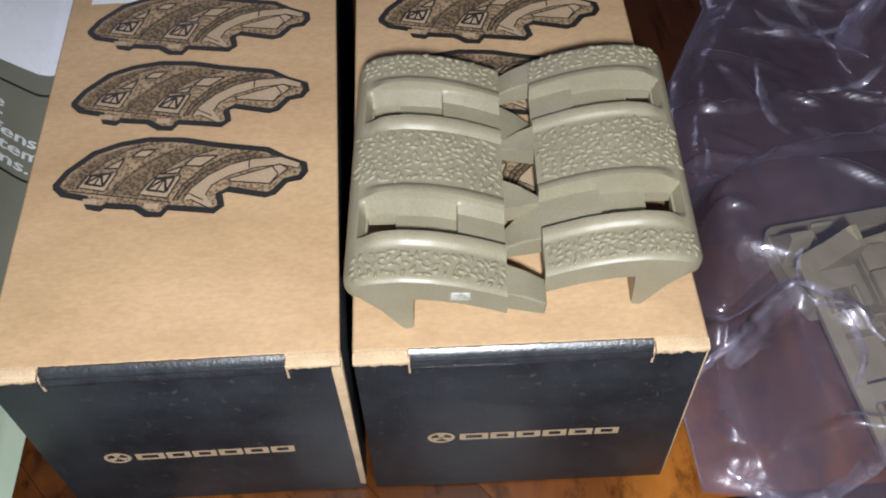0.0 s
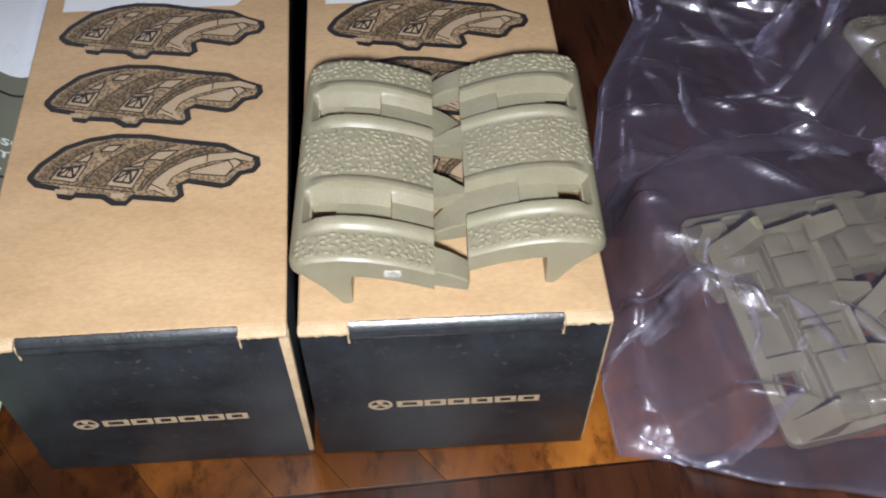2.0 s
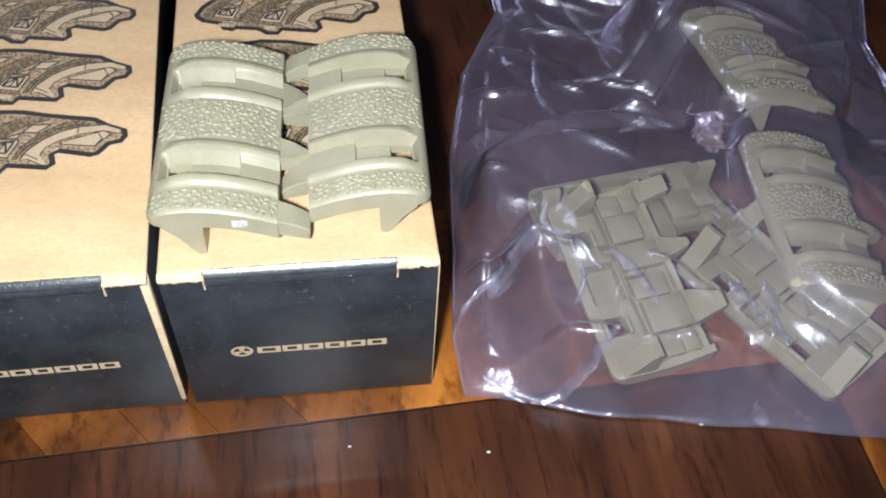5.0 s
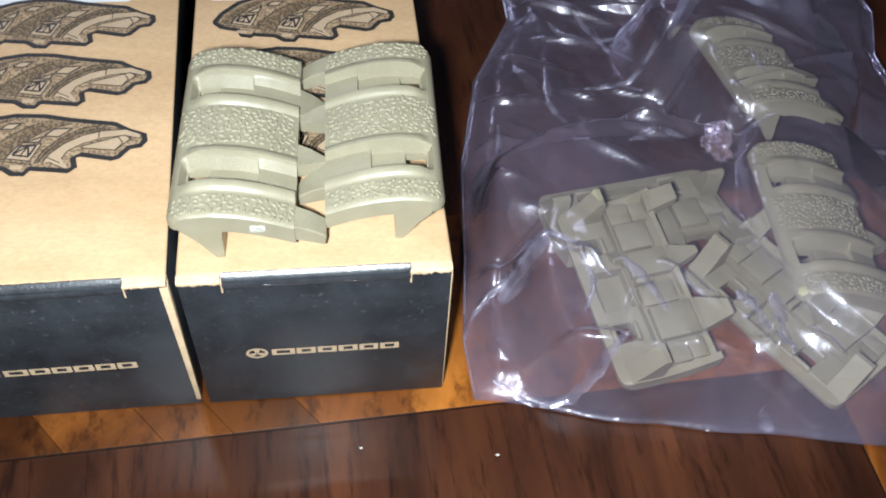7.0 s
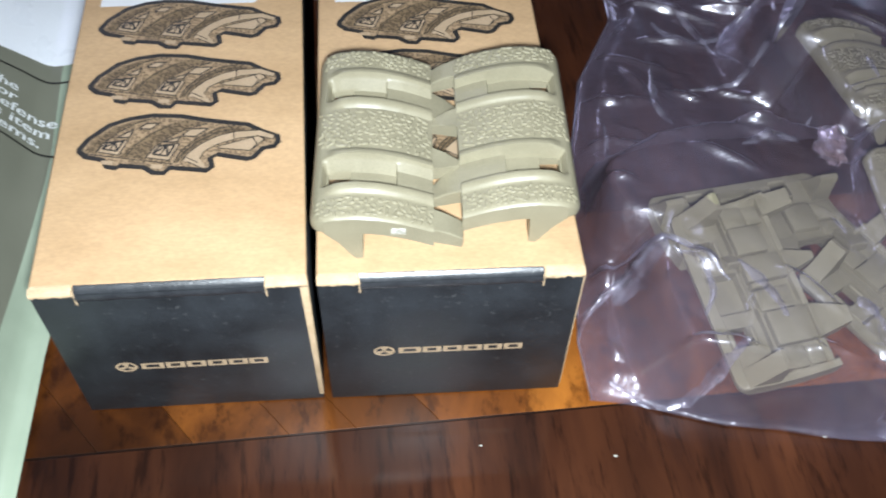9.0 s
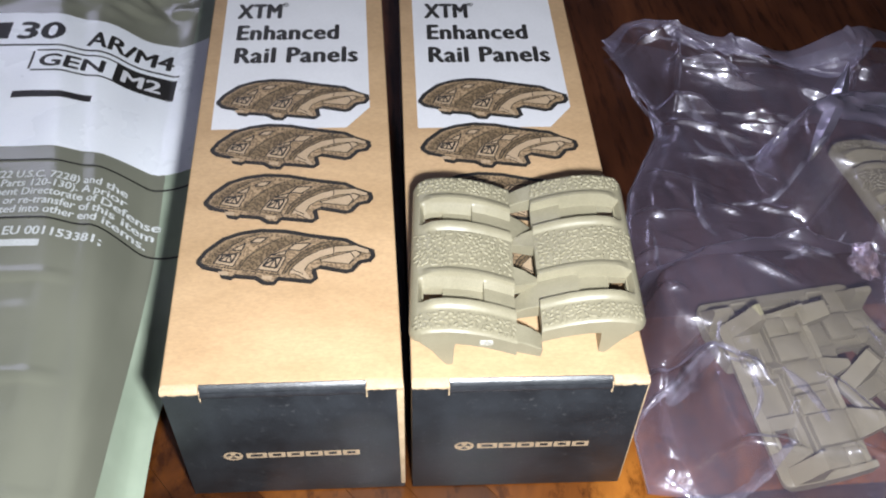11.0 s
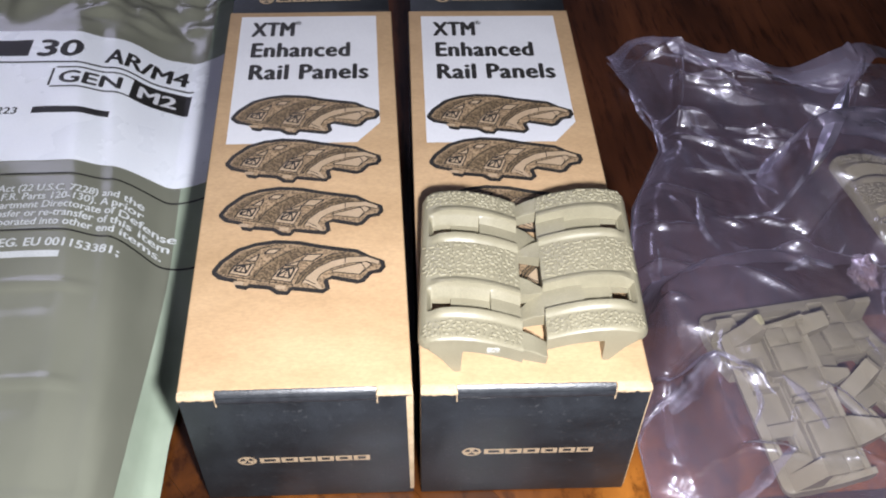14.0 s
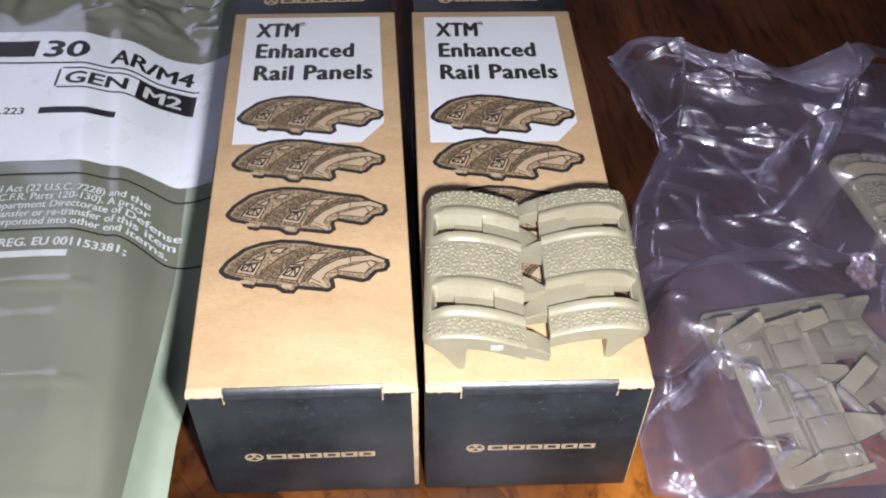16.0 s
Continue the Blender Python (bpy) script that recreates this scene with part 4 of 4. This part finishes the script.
def fold_ribbon(points, half, lift):
    """A pinched ridge of film that tapers to both ends."""
    verts, faces, n = [], [], 8 * (len(points) - 1)
    line = []
    for k in range(n + 1):
        p = k / 8
        i = min(int(p), len(points) - 2)
        f = p - i
        q = [points[max(0, min(len(points) - 1, i + d))] for d in (-1, 0, 1, 2)]
        line.append(tuple(0.5 * (2 * q[1][c] + (q[2][c] - q[0][c]) * f + (2 * q[0][c] - 5 * q[1][c] + 4 * q[2][c] - q[3][c]) * f * f + (3 * q[1][c] - q[0][c] - 3 * q[2][c] + q[3][c]) * f ** 3) for c in (0, 1)))
    for k, (x, y) in enumerate(line):
        (ax, ay), (bx, by) = line[max(0, k - 1)], line[min(n, k + 1)]
        d = math.hypot(bx - ax, by - ay) or 1
        w = half * math.sin(math.pi * (0.04 + 0.92 * k / n)) ** 0.7 * (0.7 + 0.9 * abs(noise.noise((x * 0.45, y * 0.4, half))))
        z = film_at(x, y) + 0.15
        for side, up in ((-1, 0.0), (-0.35, 0.75), (0.25, 1.0), (1, 0.0)):
            verts.append((x - side * w * (by - ay) / d, y + side * w * (bx - ax) / d, z + up * lift * w / half))
    for k in range(n):
        for j in range(3):
            a = k * 4 + j
            faces.append((a, a + 4, a + 5, a + 1))
    return mesh_of("fold", verts, faces, CREASE_FILM, smooth=70)


def film_tongue():
    """A stiff blade of folded film that stands up near the mouth, with a small loop beside it."""
    verts, faces, n = [], [], 22
    for k in range(n + 1):
        t = k / n
        x, y, z = 119.4 + 21 * t + 1.6 * math.sin(2.6 * t), 94 + 36.5 * t, 9.5 + 7.5 * t
        w = 2.6 * math.sin(math.pi * (0.02 + 0.96 * t)) ** 0.8 + 0.1
        for side, up in ((-1, 0.0), (-0.4, 0.9), (0.1, 1.4), (0.7, 0.5), (1, 0.0)):
            verts.append((x + side * w * 0.82 + 0.3 * noise.noise((t * 5, side, 1.0)), y - side * w * 0.5, z + up))
    for k in range(n):
        for j in range(4):
            a = k * 5 + j
            faces.append((a, a + 5, a + 6, a + 1))
    return mesh_of("film_tongue", verts, faces, CREASE_FILM, smooth=40)


def crumpled_knot():
    """A small crumpled tuft of film beside the panels."""
    bm = bmesh.new()
    bmesh.ops.create_icosphere(bm, subdivisions=4, radius=1)
    for v in bm.verts:
        p = v.co.copy()
        r = 1 + 0.5 * noise.noise(p * 1.6) + 0.35 * abs(noise.noise(p * 3.7)) - 0.2
        v.co = (119.0 + 3.6 * p.x * r, 50.5 + 5.6 * p.y * r, 15.5 + 3.0 * p.z * r)
    return bm_mesh("crumpled_tuft", bm, TUFT_FILM, 35)


def build_bag():
    bag = thing("plastic_bag", "clear crumpled plastic bag holding spare tan panels", "plastic bag", at(0, 0, 0))
    for name, flat, label in (("upper_film", False, "clear crumpled upper film with bright creases"), ("lower_film", True, "clear lower film flat on the table")):
        ob = bag_sheet(name, flat)
        ob.parent = bag
        tagged(ob, label)
    fold = bag_sheet("mouth_fold", False, 0.9)
    fold.parent = bag
    tagged(fold, "doubled film folded over at the mouth")
    for points, half, lift in FOLDS:
        under("fold", fold_ribbon(points, half, lift), bag, "glossy fold of the film with its highlight coloured in").visible_shadow = False
    under("film_tongue", film_tongue(), bag, "pale stiff blade of folded film").visible_shadow = False
    under("crumpled_tuft", crumpled_knot(), bag, "tuft of crumpled film with a copper reflection coloured in").visible_shadow = False
    for name, points in (("side_weld", BAG_LEFT), ("side_weld", BAG_RIGHT)):
        pts = [(*along(points, k / 40), 0.9) for k in range(33)]
        ob = under(name, tube(name, pts, 0.3, CREASE_FILM), bag, "thin welded edge of the bag")
        ob.visible_shadow = False
    return bag


# ---------------------------------------------------------------- put it together
build_room()
build_table()
build_carton(at(-49.0, -0.9, 0, 0, 0, 1.4), "kraft carton with black end and printed rail cover pictures", -0.024, 10.9, 16.7, 1.5, 1.2)
build_carton(at(0.1, -0.7, 0, 0, 0, -0.1), "kraft carton with black end under two tan panel halves", -0.010, 11.3, 18.1, 0.25, 0.7)

PAIR = "rail panel halves on the carton"
left = build_half(at(-0.3, 3.7, BOX_H + 0.05, 0, 0, -3.0), "tan polymer panel half with pebbled grip on the carton", PAIR, (0.968, 0.965, 0.94))
bm = slab(14.2, 17.0, -0.10, 0.3, 7.6, 9.3, 0.35)
under("scuff", bm_mesh("scuff", bm, MARK), left, "pale scuffed moulding mark")
copy = copy_thing(left, at(48.3, 45.9, BOX_H + 0.05, 0, 0, 180 - 2.2) @ Matrix.Diagonal((0.975, 0.97, 0.94, 1)))
tagged(copy, "tan polymer panel half turned to face its twin")
for ob in list(copy.children):
    if ob.name.startswith("scuff"):
        bpy.data.objects.remove(ob)

build_pouch()
LOOSE = "loose rail panel halves in the bag"
for m, label in (
    (at(77.1, 33.4, 19.3, 180, 0, 9.5) @ pose(0, 0, 0, 8, 0, 0), "tan panel half lying hollow side up in the bag"),
    (at(118, 52, 12.9, 180, 0, -81.5), "tan panel half lying crosswise under its neighbour"),
    (at(103.8, 20.2, 14.0, 180, 0, 31.3), "tan panel half lying aslant, hollow side up"),
    (at(120.0, 2.2, 9.6, 0, 4, -3.3), "tan panel half lying grip side up on another"),
    (at(127.5, 56, 8.8, -11, 0, 1), "tan panel half tilted up against the bag mouth"),
):
    build_half(m, label, LOOSE)
build_bag()

for x, y, r in ((57, -17.5, 0.45), (101, -16, 0.5), (30, -13.5, 0.35)):
    bm = bmesh.new()
    bmesh.ops.create_uvsphere(bm, u_segments=10, v_segments=6, radius=r)
    for v in bm.verts:
        v.co = (x + v.co.x, y + v.co.y * 0.6, 0.02 + max(0, v.co.z) * 0.12)
    tagged(new("dust_speck", bm_mesh("dust_speck", bm, MARK, 60)), "tiny pale dust speck on the polished table", "dust", "specks of dust")
